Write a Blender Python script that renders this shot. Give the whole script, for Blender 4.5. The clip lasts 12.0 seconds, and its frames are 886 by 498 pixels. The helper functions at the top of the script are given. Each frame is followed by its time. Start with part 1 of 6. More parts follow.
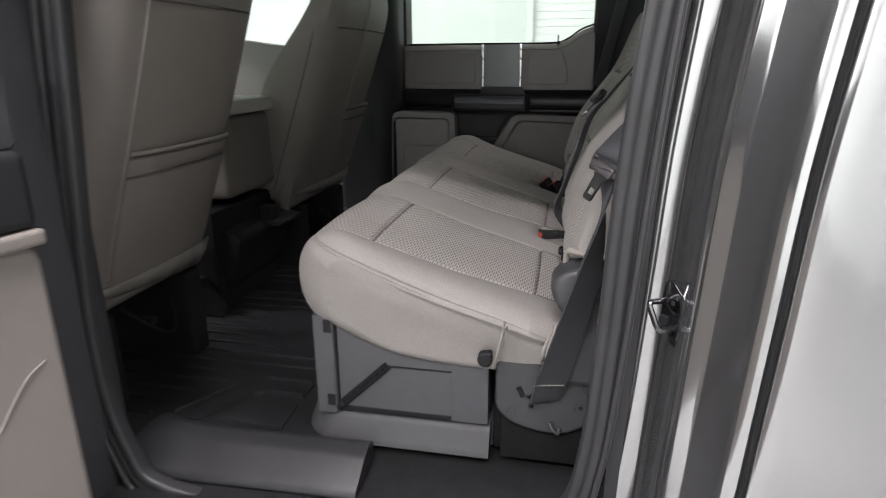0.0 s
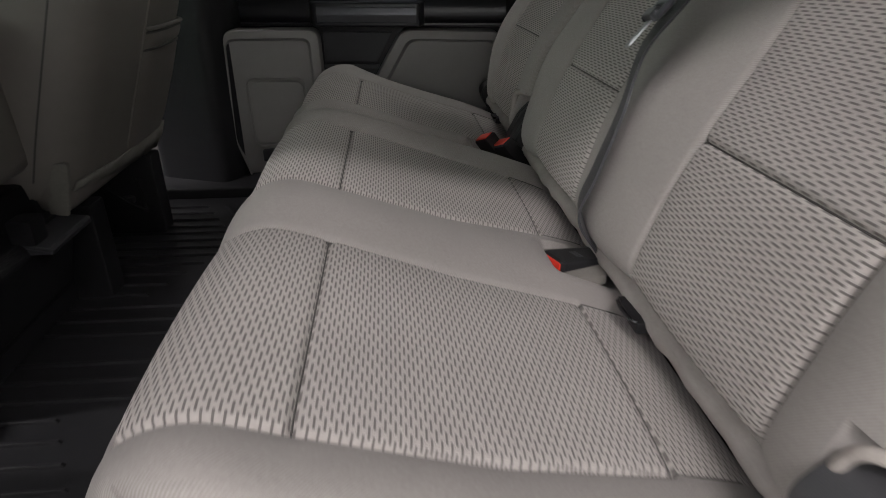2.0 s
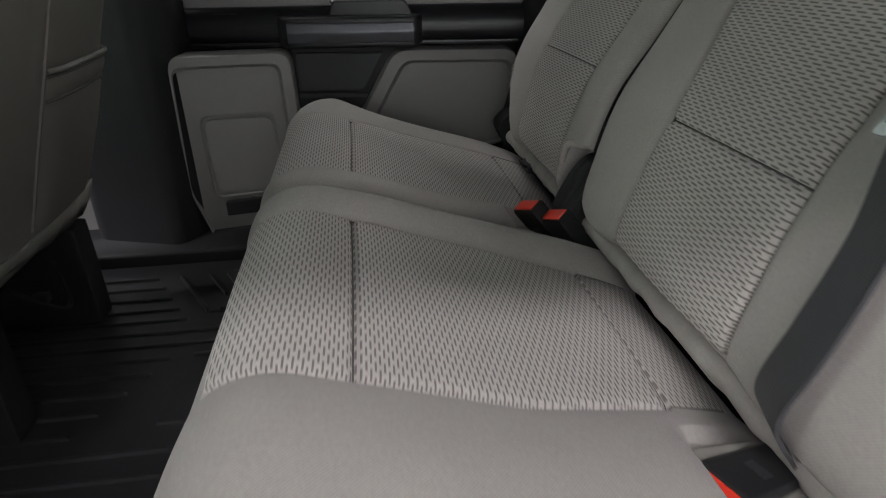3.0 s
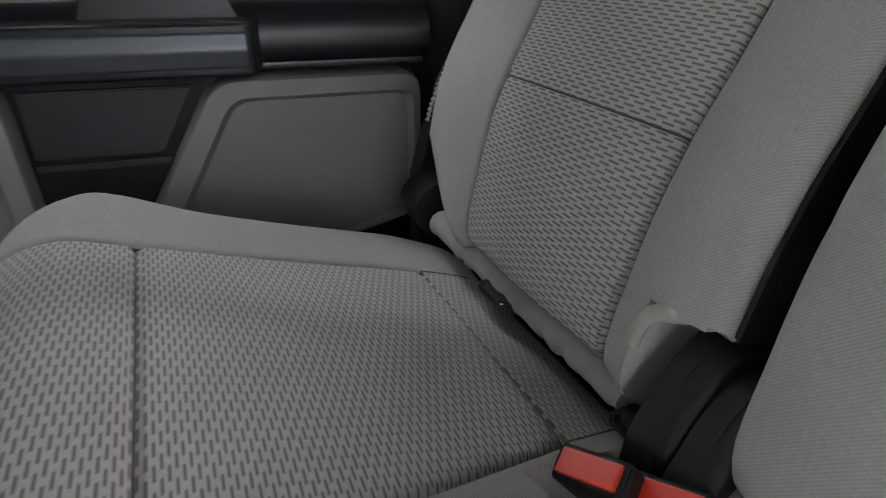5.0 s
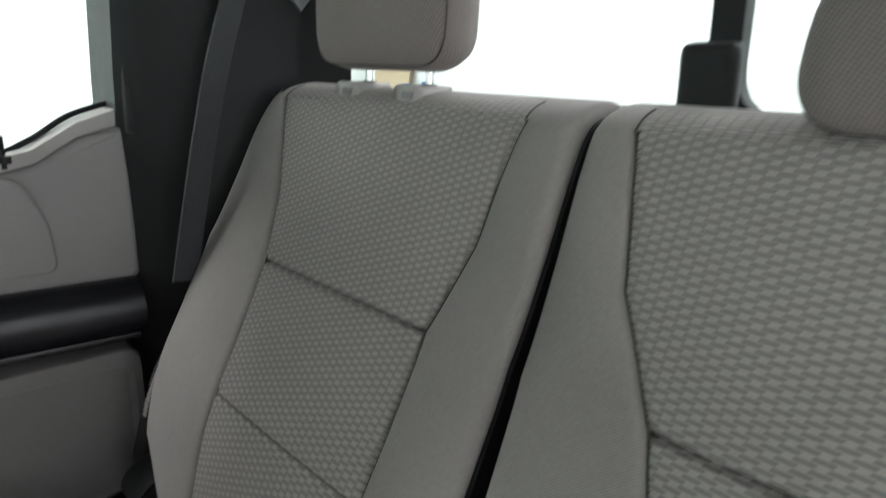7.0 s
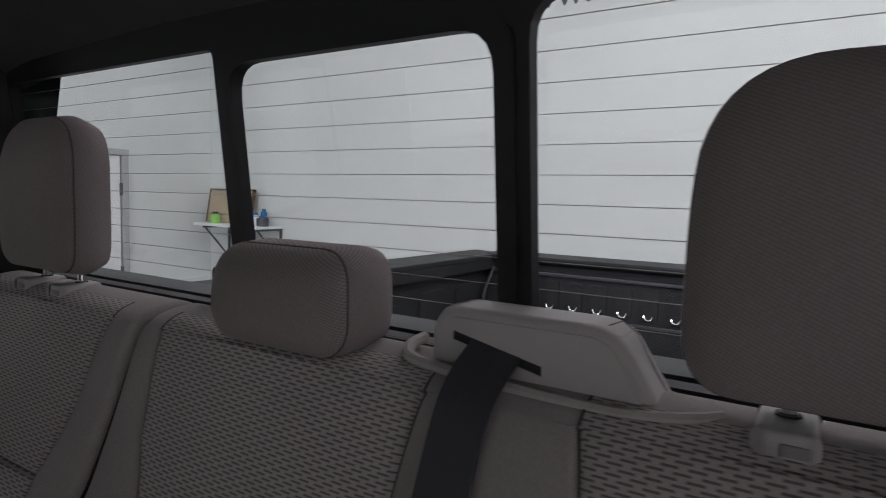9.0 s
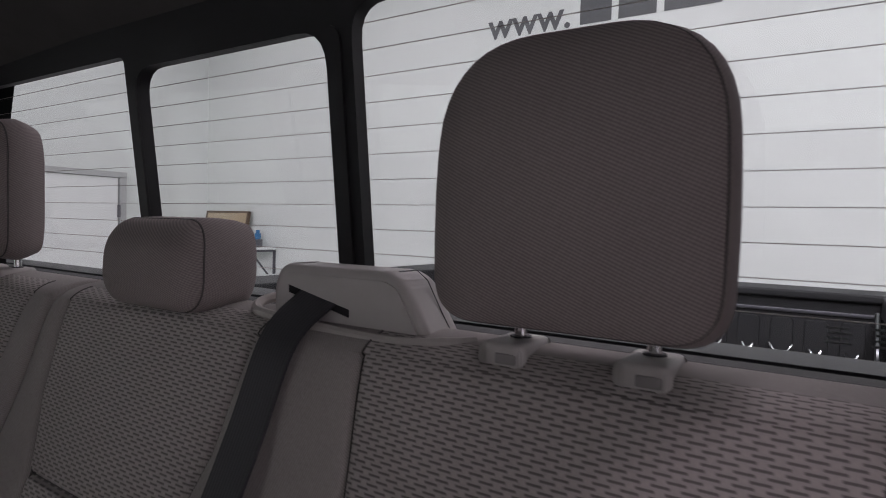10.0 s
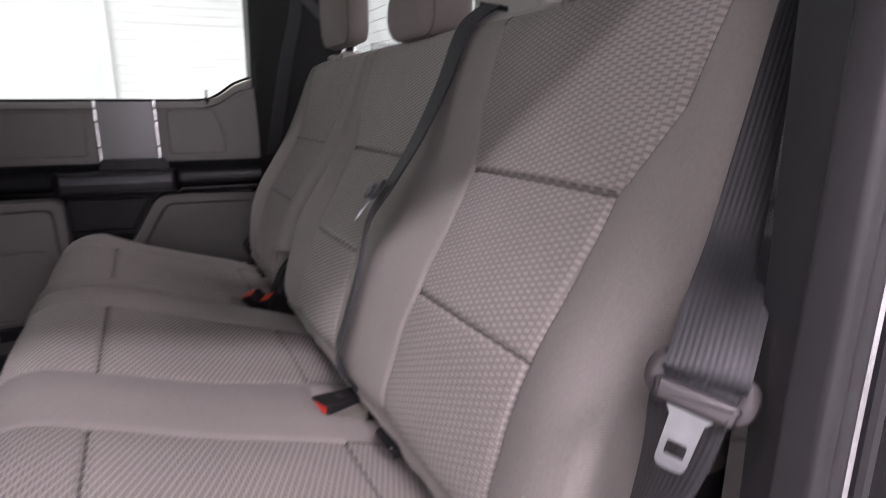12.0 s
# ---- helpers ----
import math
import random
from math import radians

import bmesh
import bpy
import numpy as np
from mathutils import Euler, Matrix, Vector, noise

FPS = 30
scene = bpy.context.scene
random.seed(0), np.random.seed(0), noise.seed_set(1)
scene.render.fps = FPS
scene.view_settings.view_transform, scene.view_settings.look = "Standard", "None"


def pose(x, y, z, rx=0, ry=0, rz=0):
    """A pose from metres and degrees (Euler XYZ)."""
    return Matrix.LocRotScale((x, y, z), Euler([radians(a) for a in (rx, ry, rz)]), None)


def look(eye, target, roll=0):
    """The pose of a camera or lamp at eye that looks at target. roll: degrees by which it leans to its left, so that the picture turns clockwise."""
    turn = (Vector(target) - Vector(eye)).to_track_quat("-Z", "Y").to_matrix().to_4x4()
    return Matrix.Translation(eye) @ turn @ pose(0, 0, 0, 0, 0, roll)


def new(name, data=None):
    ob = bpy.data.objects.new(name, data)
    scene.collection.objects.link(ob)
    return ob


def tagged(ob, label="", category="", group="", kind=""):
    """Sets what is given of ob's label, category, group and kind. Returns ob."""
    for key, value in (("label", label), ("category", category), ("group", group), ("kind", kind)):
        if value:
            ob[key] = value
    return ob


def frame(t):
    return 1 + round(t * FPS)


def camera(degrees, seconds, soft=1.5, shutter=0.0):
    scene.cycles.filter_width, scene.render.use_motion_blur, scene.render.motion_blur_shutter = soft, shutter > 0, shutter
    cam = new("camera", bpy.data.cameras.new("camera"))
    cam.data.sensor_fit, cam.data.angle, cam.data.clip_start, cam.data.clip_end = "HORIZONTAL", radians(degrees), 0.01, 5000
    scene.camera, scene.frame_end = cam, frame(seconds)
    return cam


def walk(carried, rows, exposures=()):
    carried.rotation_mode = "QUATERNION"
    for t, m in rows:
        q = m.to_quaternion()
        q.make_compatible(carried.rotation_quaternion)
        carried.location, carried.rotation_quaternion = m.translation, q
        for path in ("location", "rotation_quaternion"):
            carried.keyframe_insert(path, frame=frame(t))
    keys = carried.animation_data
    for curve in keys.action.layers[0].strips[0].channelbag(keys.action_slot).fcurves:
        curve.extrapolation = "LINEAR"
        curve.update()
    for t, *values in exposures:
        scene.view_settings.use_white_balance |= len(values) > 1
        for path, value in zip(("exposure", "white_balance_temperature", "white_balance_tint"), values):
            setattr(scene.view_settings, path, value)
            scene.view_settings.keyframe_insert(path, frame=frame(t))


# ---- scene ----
cam = camera(73.1, 12.0, soft=0.65, shutter=0.35)
PATH = [
    (0, (-0.012, 0.063, 0.641), (-0.389, 1.933, 0.039), -0.3),
    (0.5, (-0.064, 0.226, 0.614), (-0.228, 2.12, -0.008), -0.1),
    (1, (-0.124, 0.371, 0.592), (-0.144, 2.249, -0.097), 0.2),
    (1.5, (-0.195, 0.523, 0.602), (-0.127, 2.348, -0.213), -0.3),
    (2, (-0.245, 0.682, 0.618), (-0.092, 2.475, -0.255), -0.0),
    (2.5, (-0.286, 0.878, 0.618), (-0.088, 2.662, -0.264), 0.1),
    (3, (-0.295, 1.05, 0.633), (-0.057, 2.826, -0.255), -0.9),
    (3.5, (-0.306, 1.205, 0.645), (0.037, 2.97, -0.23), -0.1),
    (3.7, (-0.304, 1.274, 0.645), (0.074, 3.035, -0.225), -0.4),
    (5.5, (-0.24, 1.666, 0.582), (0.69, 3.201, -0.301), 1.8),
    (6, (-0.214, 1.661, 0.639), (0.897, 3.108, -0.179), 2.6),
    (6.5, (-0.2, 1.639, 0.708), (1.053, 3.04, 0.023), 2.8),
    (7, (-0.201, 1.592, 0.817), (1.191, 2.921, 0.275), 2.7),
    (7.5, (-0.181, 1.504, 0.899), (1.329, 2.767, 0.545), 2.4),
    (7.7, (-0.176, 1.458, 0.905), (1.384, 2.684, 0.653), 2.7),
    (9.3, (-0.183, 1.116, 0.951), (1.536, 2.133, 0.833), 1.9),
    (9.5, (-0.169, 1.085, 0.914), (1.551, 2.105, 0.873), 2.5),
    (10, (-0.167, 0.971, 0.899), (1.509, 2.059, 0.819), 1.6),
    (10.5, (-0.204, 0.876, 0.852), (1.36, 2.12, 0.784), 1.8),
    (11, (-0.208, 0.783, 0.798), (1.198, 2.202, 0.709), 1.1),
    (11.5, (-0.207, 0.672, 0.734), (0.98, 2.263, 0.494), 0.2),
    (12, (-0.231, 0.581, 0.682), (0.63, 2.325, 0.215), -0.4),
]
EXPOSURES = [(0, 0.21, 6550, 17), (1.5, 0.15, 6700, 17), (2.5, 0.32, 6500, 17), (3.5, 0.97, 6400, 14), (5.5, 1.30, 6150, 17), (6.0, 1.2, 6200, 19), (6.5, 1.36, 6250, 20), (7.0, 1.22, 6300, 17), (7.3, 0.60, 6400, 23), (7.7, 0.08, 6450, 27), (9.5, -0.72, 6400, 36), (10.0, -0.50, 6500, 38), (10.5, -0.36, 6500, 35), (11.5, 0.26, 6550, 34), (12, 0.36, 6550, 35)]
walk(cam, [(t, look(eye, target, roll)) for t, eye, target, roll in PATH], EXPOSURES)

# ---- light: a bright white service bay with rows of ceiling tubes ----
world = bpy.data.worlds.new("world")
scene.world = world
world.use_nodes = True
world.node_tree.nodes["Background"].inputs[0].default_value = (0.9, 0.95, 1.0, 1)
world.node_tree.nodes["Background"].inputs[1].default_value = 0.02

GROUND, CEIL = -0.78, 3.3
# the pair at x = -4.3 is added to light the backrests through the windscreen
LAMPS = [(x, y) for y in (-1.7, 0.2, 3.9, 5.7) for x in (-2.6, -0.2, 2.6)] + [(-2.6, 1.9), (2.6, 1.9), (-4.3, 0.7), (-4.3, 2.3)]
for lx, ly in LAMPS:
    near_side = ly < 1.0
    lamp = bpy.data.lights.new("bay_lamp", "AREA")
    lamp.shape, lamp.size, lamp.size_y, lamp.energy = "RECTANGLE", 1.3, 0.25, (230 if near_side else 150) if lx < -4 else (9 if lx > 2 else 62 if lx < -2 and ly < -1 else 92) if near_side else (8 if ly > 5 else 17 if ly < 2 else 13) if lx > 2 else 5 if ly > 5 else 11
    lamp.color = (1.0, 0.99, 0.985)
    ob = new("bay_lamp", lamp)
    ob.matrix_world = pose(lx, ly, CEIL - 0.09)

# ---- materials ----
def material(name, colour, rough=0.6, metal=0.0, var=0.12, scale=60.0, bump=0.0, bump_scale=400.0, coat=0.0, spec=0.5):
    """A surface with colour variation at two scales and a fine relief."""
    m = bpy.data.materials.new(name)
    m.use_nodes = True
    nt = m.node_tree
    n, l = nt.nodes, nt.links
    b = n["Principled BSDF"]
    b.inputs["Roughness"].default_value, b.inputs["Metallic"].default_value = rough, metal
    b.inputs["Coat Weight"].default_value, b.inputs["Specular IOR Level"].default_value = coat, spec
    b.inputs["Coat Roughness"].default_value = 0.04
    tc = n.new("ShaderNodeTexCoord")
    big, small = n.new("ShaderNodeTexNoise"), n.new("ShaderNodeTexNoise")
    big.inputs["Scale"].default_value, small.inputs["Scale"].default_value = scale / 12, scale
    big.inputs["Detail"].default_value, small.inputs["Detail"].default_value = 3, 4
    l.new(tc.outputs["Object"], big.inputs["Vector"]), l.new(tc.outputs["Object"], small.inputs["Vector"])
    add = n.new("ShaderNodeMath")
    add.operation = "ADD"
    l.new(big.outputs["Fac"], add.inputs[0]), l.new(small.outputs["Fac"], add.inputs[1])
    ramp = n.new("ShaderNodeMapRange")
    ramp.inputs["From Min"].default_value, ramp.inputs["From Max"].default_value = 0.6, 1.4
    ramp.inputs["To Min"].default_value, ramp.inputs["To Max"].default_value = 1 - var, 1 + var
    l.new(add.outputs[0], ramp.inputs["Value"])
    mul = n.new("ShaderNodeVectorMath")
    mul.operation = "SCALE"
    mul.inputs[0].default_value = colour
    l.new(ramp.outputs[0], mul.inputs["Scale"])
    l.new(mul.outputs["Vector"], b.inputs["Base Color"])
    if bump:
        nb, bp = n.new("ShaderNodeTexNoise"), n.new("ShaderNodeBump")
        nb.inputs["Scale"].default_value, nb.inputs["Detail"].default_value = bump_scale, 2
        l.new(tc.outputs["Object"], nb.inputs["Vector"])
        bp.inputs["Strength"].default_value, bp.inputs["Distance"].default_value = bump, 0.001
        l.new(nb.outputs["Fac"], bp.inputs["Height"])
        l.new(bp.outputs["Normal"], b.inputs["Normal"])
    m["base"] = name
    return m


def node_math(nt, op, a, b=None):
    m = nt.nodes.new("ShaderNodeMath")
    m.operation = op
    for i, v in enumerate((a, b)):
        if v is None:
            continue
        if isinstance(v, (int, float)):
            m.inputs[i].default_value = v
        else:
            nt.links.new(v, m.inputs[i])
    return m.outputs[0]


def cloth_base(name, colour, rough=0.9):
    m = bpy.data.materials.new(name)
    m.use_nodes = True
    nt = m.node_tree
    b = nt.nodes["Principled BSDF"]
    b.inputs["Roughness"].default_value = rough
    b.inputs["Specular IOR Level"].default_value = 0.25
    b.inputs["Sheen Weight"].default_value = 0.10
    b.inputs["Sheen Roughness"].default_value = 0.5
    uv = nt.nodes.new("ShaderNodeUVMap")
    uv.uv_map = "cloth"
    sep = nt.nodes.new("ShaderNodeSeparateXYZ")
    nt.links.new(uv.outputs[0], sep.inputs[0])
    tc = nt.nodes.new("ShaderNodeTexCoord")
    big, fine = nt.nodes.new("ShaderNodeTexNoise"), nt.nodes.new("ShaderNodeTexNoise")
    big.inputs["Scale"].default_value, big.inputs["Detail"].default_value = 7, 3
    fine.inputs["Scale"].default_value, fine.inputs["Detail"].default_value = 350, 2
    nt.links.new(tc.outputs["Object"], big.inputs[0]), nt.links.new(tc.outputs["Object"], fine.inputs[0])
    tone = node_math(nt, "ADD", node_math(nt, "MULTIPLY", big.outputs["Fac"], 0.25), node_math(nt, "MULTIPLY", fine.outputs["Fac"], 0.3))
    tone = node_math(nt, "ADD", tone, 0.725)
    return m, nt, b, sep.outputs[0], sep.outputs[1], tone


def finish_cloth(nt, b, colour, shade, height, strength, dist):
    mul = nt.nodes.new("ShaderNodeVectorMath")
    mul.operation = "SCALE"
    mul.inputs[0].default_value = colour
    nt.links.new(shade, mul.inputs["Scale"])
    nt.links.new(mul.outputs["Vector"], b.inputs["Base Color"])
    bp = nt.nodes.new("ShaderNodeBump")
    bp.inputs["Strength"].default_value, bp.inputs["Distance"].default_value = strength, dist
    nt.links.new(height, bp.inputs["Height"])
    nt.links.new(bp.outputs["Normal"], b.inputs["Normal"])


def dash_cloth(name, colour, length=0.0172, pitch=0.0036, dark=0.40):
    """Woven insert cloth: staggered rows of short dark slots that run across the seat."""
    m, nt, b, u, v, tone = cloth_base(name, colour)
    row = node_math(nt, "DIVIDE", v, pitch)
    odd = node_math(nt, "MULTIPLY", node_math(nt, "MODULO", node_math(nt, "FLOOR", row), 2.0), 0.5)
    col = node_math(nt, "ADD", node_math(nt, "DIVIDE", u, length), odd)
    fu = node_math(nt, "ABSOLUTE", node_math(nt, "SUBTRACT", node_math(nt, "FRACT", col), 0.5))
    fv = node_math(nt, "ABSOLUTE", node_math(nt, "SUBTRACT", node_math(nt, "FRACT", row), 0.5))
    def soft_step(x, a, b):
        r = nt.nodes.new("ShaderNodeMapRange")
        r.interpolation_type = "SMOOTHSTEP"
        r.inputs["From Min"].default_value, r.inputs["From Max"].default_value = a, b
        r.inputs["To Min"].default_value, r.inputs["To Max"].default_value = 1.0, 0.0
        nt.links.new(x, r.inputs["Value"])
        return r.outputs[0]
    inside = node_math(nt, "MULTIPLY", soft_step(fu, 0.28, 0.37), soft_step(fv, 0.13, 0.33))
    rib = node_math(nt, "SINE", node_math(nt, "MULTIPLY", u, 2 * math.pi / 0.0016))
    shade = node_math(nt, "MULTIPLY", tone, node_math(nt, "SUBTRACT", 1.0, node_math(nt, "MULTIPLY", inside, 1 - dark)))
    height = node_math(nt, "SUBTRACT", node_math(nt, "MULTIPLY", rib, 0.12), inside)
    finish_cloth(nt, b, colour, shade, height, 0.5, 0.0012)
    return m


def twill_cloth(name, colour, pitch=0.0027):
    """Plain bolster cloth with a fine diagonal twill."""
    m, nt, b, u, v, tone = cloth_base(name, colour)
    d = node_math(nt, "SINE", node_math(nt, "MULTIPLY", node_math(nt, "ADD", u, v), 2 * math.pi / pitch))
    e = node_math(nt, "SINE", node_math(nt, "MULTIPLY", node_math(nt, "SUBTRACT", u, v), 2 * math.pi / (pitch * 0.8)))
    w = node_math(nt, "ADD", node_math(nt, "MULTIPLY", d, 0.10), node_math(nt, "MULTIPLY", e, 0.07))
    finish_cloth(nt, b, colour, node_math(nt, "MULTIPLY", tone, node_math(nt, "ADD", w, 1.0)), w, 0.25, 0.0006)
    return m


def web_cloth(name, colour):
    """Belt webbing with ribs along its length."""
    m, nt, b, u, v, tone = cloth_base(name, colour, 0.55)
    d = node_math(nt, "SINE", node_math(nt, "MULTIPLY", u, 2 * math.pi / 0.0036))
    e = node_math(nt, "SINE", node_math(nt, "MULTIPLY", v, 2 * math.pi / 0.0022))
    w = node_math(nt, "ADD", node_math(nt, "MULTIPLY", d, 0.07), node_math(nt, "MULTIPLY", e, 0.06))
    finish_cloth(nt, b, colour, node_math(nt, "MULTIPLY", tone, node_math(nt, "ADD", w, 1.0)), d, 0.2, 0.0005)
    b.inputs["Specular IOR Level"].default_value = 0.45
    b.inputs["Sheen Weight"].default_value = 0.06
    return m


def glass(name, tint=(1, 1, 1)):
    """Thin clear pane: see-through with a gloss that grows towards the edge of sight."""
    m = bpy.data.materials.new(name)
    m.use_nodes = True
    nt = m.node_tree
    nt.nodes.remove(nt.nodes["Principled BSDF"])
    tr, gl, mix, lw = (nt.nodes.new(k) for k in ("ShaderNodeBsdfTransparent", "ShaderNodeBsdfGlossy", "ShaderNodeMixShader", "ShaderNodeLayerWeight"))
    tr.inputs[0].default_value = (*tint, 1)
    gl.inputs["Roughness"].default_value = 0.02
    lw.inputs["Blend"].default_value = 0.5
    fac = node_math(nt, "ADD", node_math(nt, "MULTIPLY", node_math(nt, "POWER", lw.outputs["Facing"], 5.0), 0.5), 0.03)
    nt.links.new(fac, mix.inputs[0]), nt.links.new(tr.outputs[0], mix.inputs[1]), nt.links.new(gl.outputs[0], mix.inputs[2])
    nt.links.new(mix.outputs[0], nt.nodes["Material Output"].inputs[0])
    return m


def rib_cloth(name, colour, pitch=0.0027):
    """Headrest cloth: slanting rows of raised ribs, broken into short threads."""
    m, nt, b, u, v, tone = cloth_base(name, colour)
    b.inputs["Sheen Weight"].default_value = 0.08
    row = node_math(nt, "SUBTRACT", v, node_math(nt, "MULTIPLY", u, 0.45))
    d = node_math(nt, "SINE", node_math(nt, "MULTIPLY", row, 2 * math.pi / pitch))
    e = node_math(nt, "SINE", node_math(nt, "MULTIPLY", node_math(nt, "ADD", u, node_math(nt, "MULTIPLY", v, 0.5)), 2 * math.pi / 0.0031))
    w = node_math(nt, "ADD", node_math(nt, "MULTIPLY", d, 0.17), node_math(nt, "MULTIPLY", e, 0.08))
    finish_cloth(nt, b, colour, node_math(nt, "MULTIPLY", tone, node_math(nt, "ADD", w, 1.0)), w, 0.25, 0.0007)
    return m


def glow(name, colour, strength):
    m = material(name, colour, 0.5)
    b = m.node_tree.nodes["Principled BSDF"]
    b.inputs["Emission Color"].default_value = (*colour, 1)
    b.inputs["Emission Strength"].default_value = strength
    return m


INSERT = dash_cloth("grey_dash_cloth", (0.49, 0.455, 0.432))
TWILL = twill_cloth("grey_twill_cloth", (0.365, 0.340, 0.322))
HEADREST_CLOTH = rib_cloth("grey_ribbed_cloth", (0.262, 0.226, 0.220))
VINYL = material("grey_vinyl", (0.215, 0.192, 0.178), 0.55, var=0.05, scale=40, bump=0.25, bump_scale=900)
TRIM = material("warm_grey_plastic", (0.262, 0.248, 0.242), 0.42, var=0.04, scale=50, bump=0.2, bump_scale=1300)
TRIM_LIGHT = material("light_grey_plastic", (0.50, 0.48, 0.46), 0.5, var=0.04, scale=50, bump=0.2, bump_scale=1300)
BLACK = material("black_plastic", (0.016, 0.016, 0.018), 0.52, var=0.12, scale=60, bump=0.25, bump_scale=1100, spec=0.35)
DARK = material("charcoal_plastic", (0.035, 0.035, 0.04), 0.55, var=0.1, scale=50, bump=0.2, bump_scale=1100)
GLOSS_BLACK = material("gloss_black_steel", (0.05, 0.05, 0.054), 0.14, 0.8, var=0.15, scale=200)
RUBBER = material("black_rubber", (0.024, 0.024, 0.026), 0.28, var=0.2, scale=40, bump=0.15, bump_scale=500, spec=0.55)
SEAL = material("grey_black_seal_rubber", (0.028, 0.028, 0.030), 0.44, var=0.12, scale=40, bump=0.1, bump_scale=700)
BOXGREY = material("grey_moulded_box", (0.10, 0.10, 0.108), 0.5, var=0.08, scale=50, bump=0.15, bump_scale=900)
SHELFGREY = material("dark_grey_board", (0.085, 0.085, 0.090), 0.6, var=0.08, scale=50, bump=0.2, bump_scale=900)
PAINT = material("metallic_grey_paint", (0.52, 0.524, 0.532), 0.14, 0.95, var=0.02, scale=300, coat=1.0)
DARK_STEEL = material("dark_oiled_steel", (0.16, 0.16, 0.165), 0.22, 1.0, var=0.15, scale=200)
CHROME = material("chrome", (0.85, 0.85, 0.86), 0.12, 1.0, var=0.02)
STEEL = material("brushed_steel", (0.33, 0.337, 0.35), 0.28, 1.0, var=0.22, scale=90)
SATIN = material("satin_silver_plastic", (0.27, 0.27, 0.28), 0.35, 0.7, var=0.05, scale=120)
GUNMETAL = material("dark_satin_metal", (0.12, 0.12, 0.135), 0.35, 0.6, var=0.06, scale=120)
RED = material("red_plastic", (0.85, 0.05, 0.025), 0.35, var=0.04)
WEB = web_cloth("black_webbing", (0.047, 0.048, 0.054))
HEADLINER = material("charcoal_headliner_felt", (0.06, 0.058, 0.056), 0.95, var=0.12, scale=300, bump=0.4, bump_scale=700)
CARPET = material("black_carpet", (0.015, 0.015, 0.016), 0.95, var=0.3, scale=300, bump=0.6, bump_scale=800, spec=0.12)
WALLPAINT = material("white_wall_paint", (0.69, 0.722, 0.704), 0.6, var=0.03, scale=12, bump=0.1, bump_scale=120)
WHITEPANEL = material("white_sheet_panel", (0.78, 0.80, 0.79), 0.45, var=0.03, scale=12)
CONCRETE = material("sealed_concrete", (0.26, 0.26, 0.257), 0.25, var=0.1, scale=14, bump=0.1, bump_scale=60)
BEDLINER = material("black_bed_liner", (0.020, 0.021, 0.023), 0.55, var=0.15, scale=60, bump=0.4, bump_scale=350, spec=0.3)
GLASS = glass("clear_glass", (0.90, 0.965, 0.925))
PRIVACY = glass("tinted_rear_glass", (0.87, 0.925, 0.90))
PAPER = material("kraft_paper", (0.42, 0.33, 0.22), 0.8)
WOOD = material("brown_wood", (0.12, 0.08, 0.05), 0.6, var=0.2, scale=30)
INK = material("grey_vinyl_lettering", (0.10, 0.105, 0.11), 0.6)
LINE = material("heating_line", (0.30, 0.285, 0.26), 0.5)
LAMPWHITE = glow("lit_tube", (1, 0.98, 0.94), 6.0)
QUARTER = material("dark_grey_quarter_plastic", (0.062, 0.062, 0.067), 0.45, var=0.1, scale=50, bump=0.3, bump_scale=900, spec=0.6)
TWILL_PLAIN = material("pale_edge_cloth", (0.40, 0.365, 0.335), 0.9, var=0.12, scale=300, bump=0.3, bump_scale=900)
GATHER = material("gathered_grey_cloth", (0.35, 0.325, 0.308), 0.9, var=0.14, scale=400, bump=0.3, bump_scale=900)
DOORBLACK = material("glossy_black_door_plastic", (0.014, 0.014, 0.018), 0.33, var=0.1, scale=50, bump=0.12, bump_scale=900)
DOORFRAME = material("grey_door_frame_paint", (0.42, 0.43, 0.425), 0.5, var=0.05, scale=20)
TRIM_UPPER = material("pale_warm_grey_plastic", (0.32, 0.304, 0.297), 0.42, var=0.04, scale=50, bump=0.2, bump_scale=1300)
SEAM = material("dark_stitching", (0.10, 0.095, 0.09), 0.9, var=0.1)
CORD = material("pale_grey_edge_trim", (0.50, 0.475, 0.445), 0.75, var=0.08, scale=200, bump=0.2, bump_scale=900)
TONGUE_GREY = material("warm_dark_grey_plastic", (0.062, 0.056, 0.058), 0.4, var=0.06, scale=60, bump=0.1, bump_scale=900)
STITCH = material("grey_stitching", (0.25, 0.23, 0.215), 0.9, var=0.1)
SIDE_DARK = material("darker_flank_panel", (0.085, 0.079, 0.077), 0.92, var=0.2, scale=500, bump=0.5, bump_scale=800)
SKIRT = material("pale_grey_skirt_cloth", (0.22, 0.207, 0.188), 0.9, var=0.1, scale=200, bump=0.3)

# ---- building tools ----
def part(name, bm, mat, parent=None, label="", smooth=True):
    """Links a bmesh as one mesh object, under a thing or a part where one is given."""
    me = bpy.data.meshes.new(name)
    bmesh.ops.recalc_face_normals(bm, faces=bm.faces)
    bm.to_mesh(me)
    bm.free()
    if smooth:
        me.shade_smooth()
        me.set_sharp_from_angle(angle=radians(38))
    me.materials.append(mat)
    ob = new(name, me)
    ob.parent = parent
    if smooth and len(me.vertices) < 2500 and len(me.uv_layers) == 0:
        ob.modifiers.new("even_shading", "WEIGHTED_NORMAL").keep_sharp = True
    if label:
        ob["label"] = label
    return ob


def thing(name, at, label, category, group="", kind=""):
    """An empty at a thing's base that carries its parts."""
    ob = new(name)
    ob.location = at
    ob.empty_display_size = 0.02
    bpy.context.view_layer.update()
    return tagged(ob, label, category, group, kind)


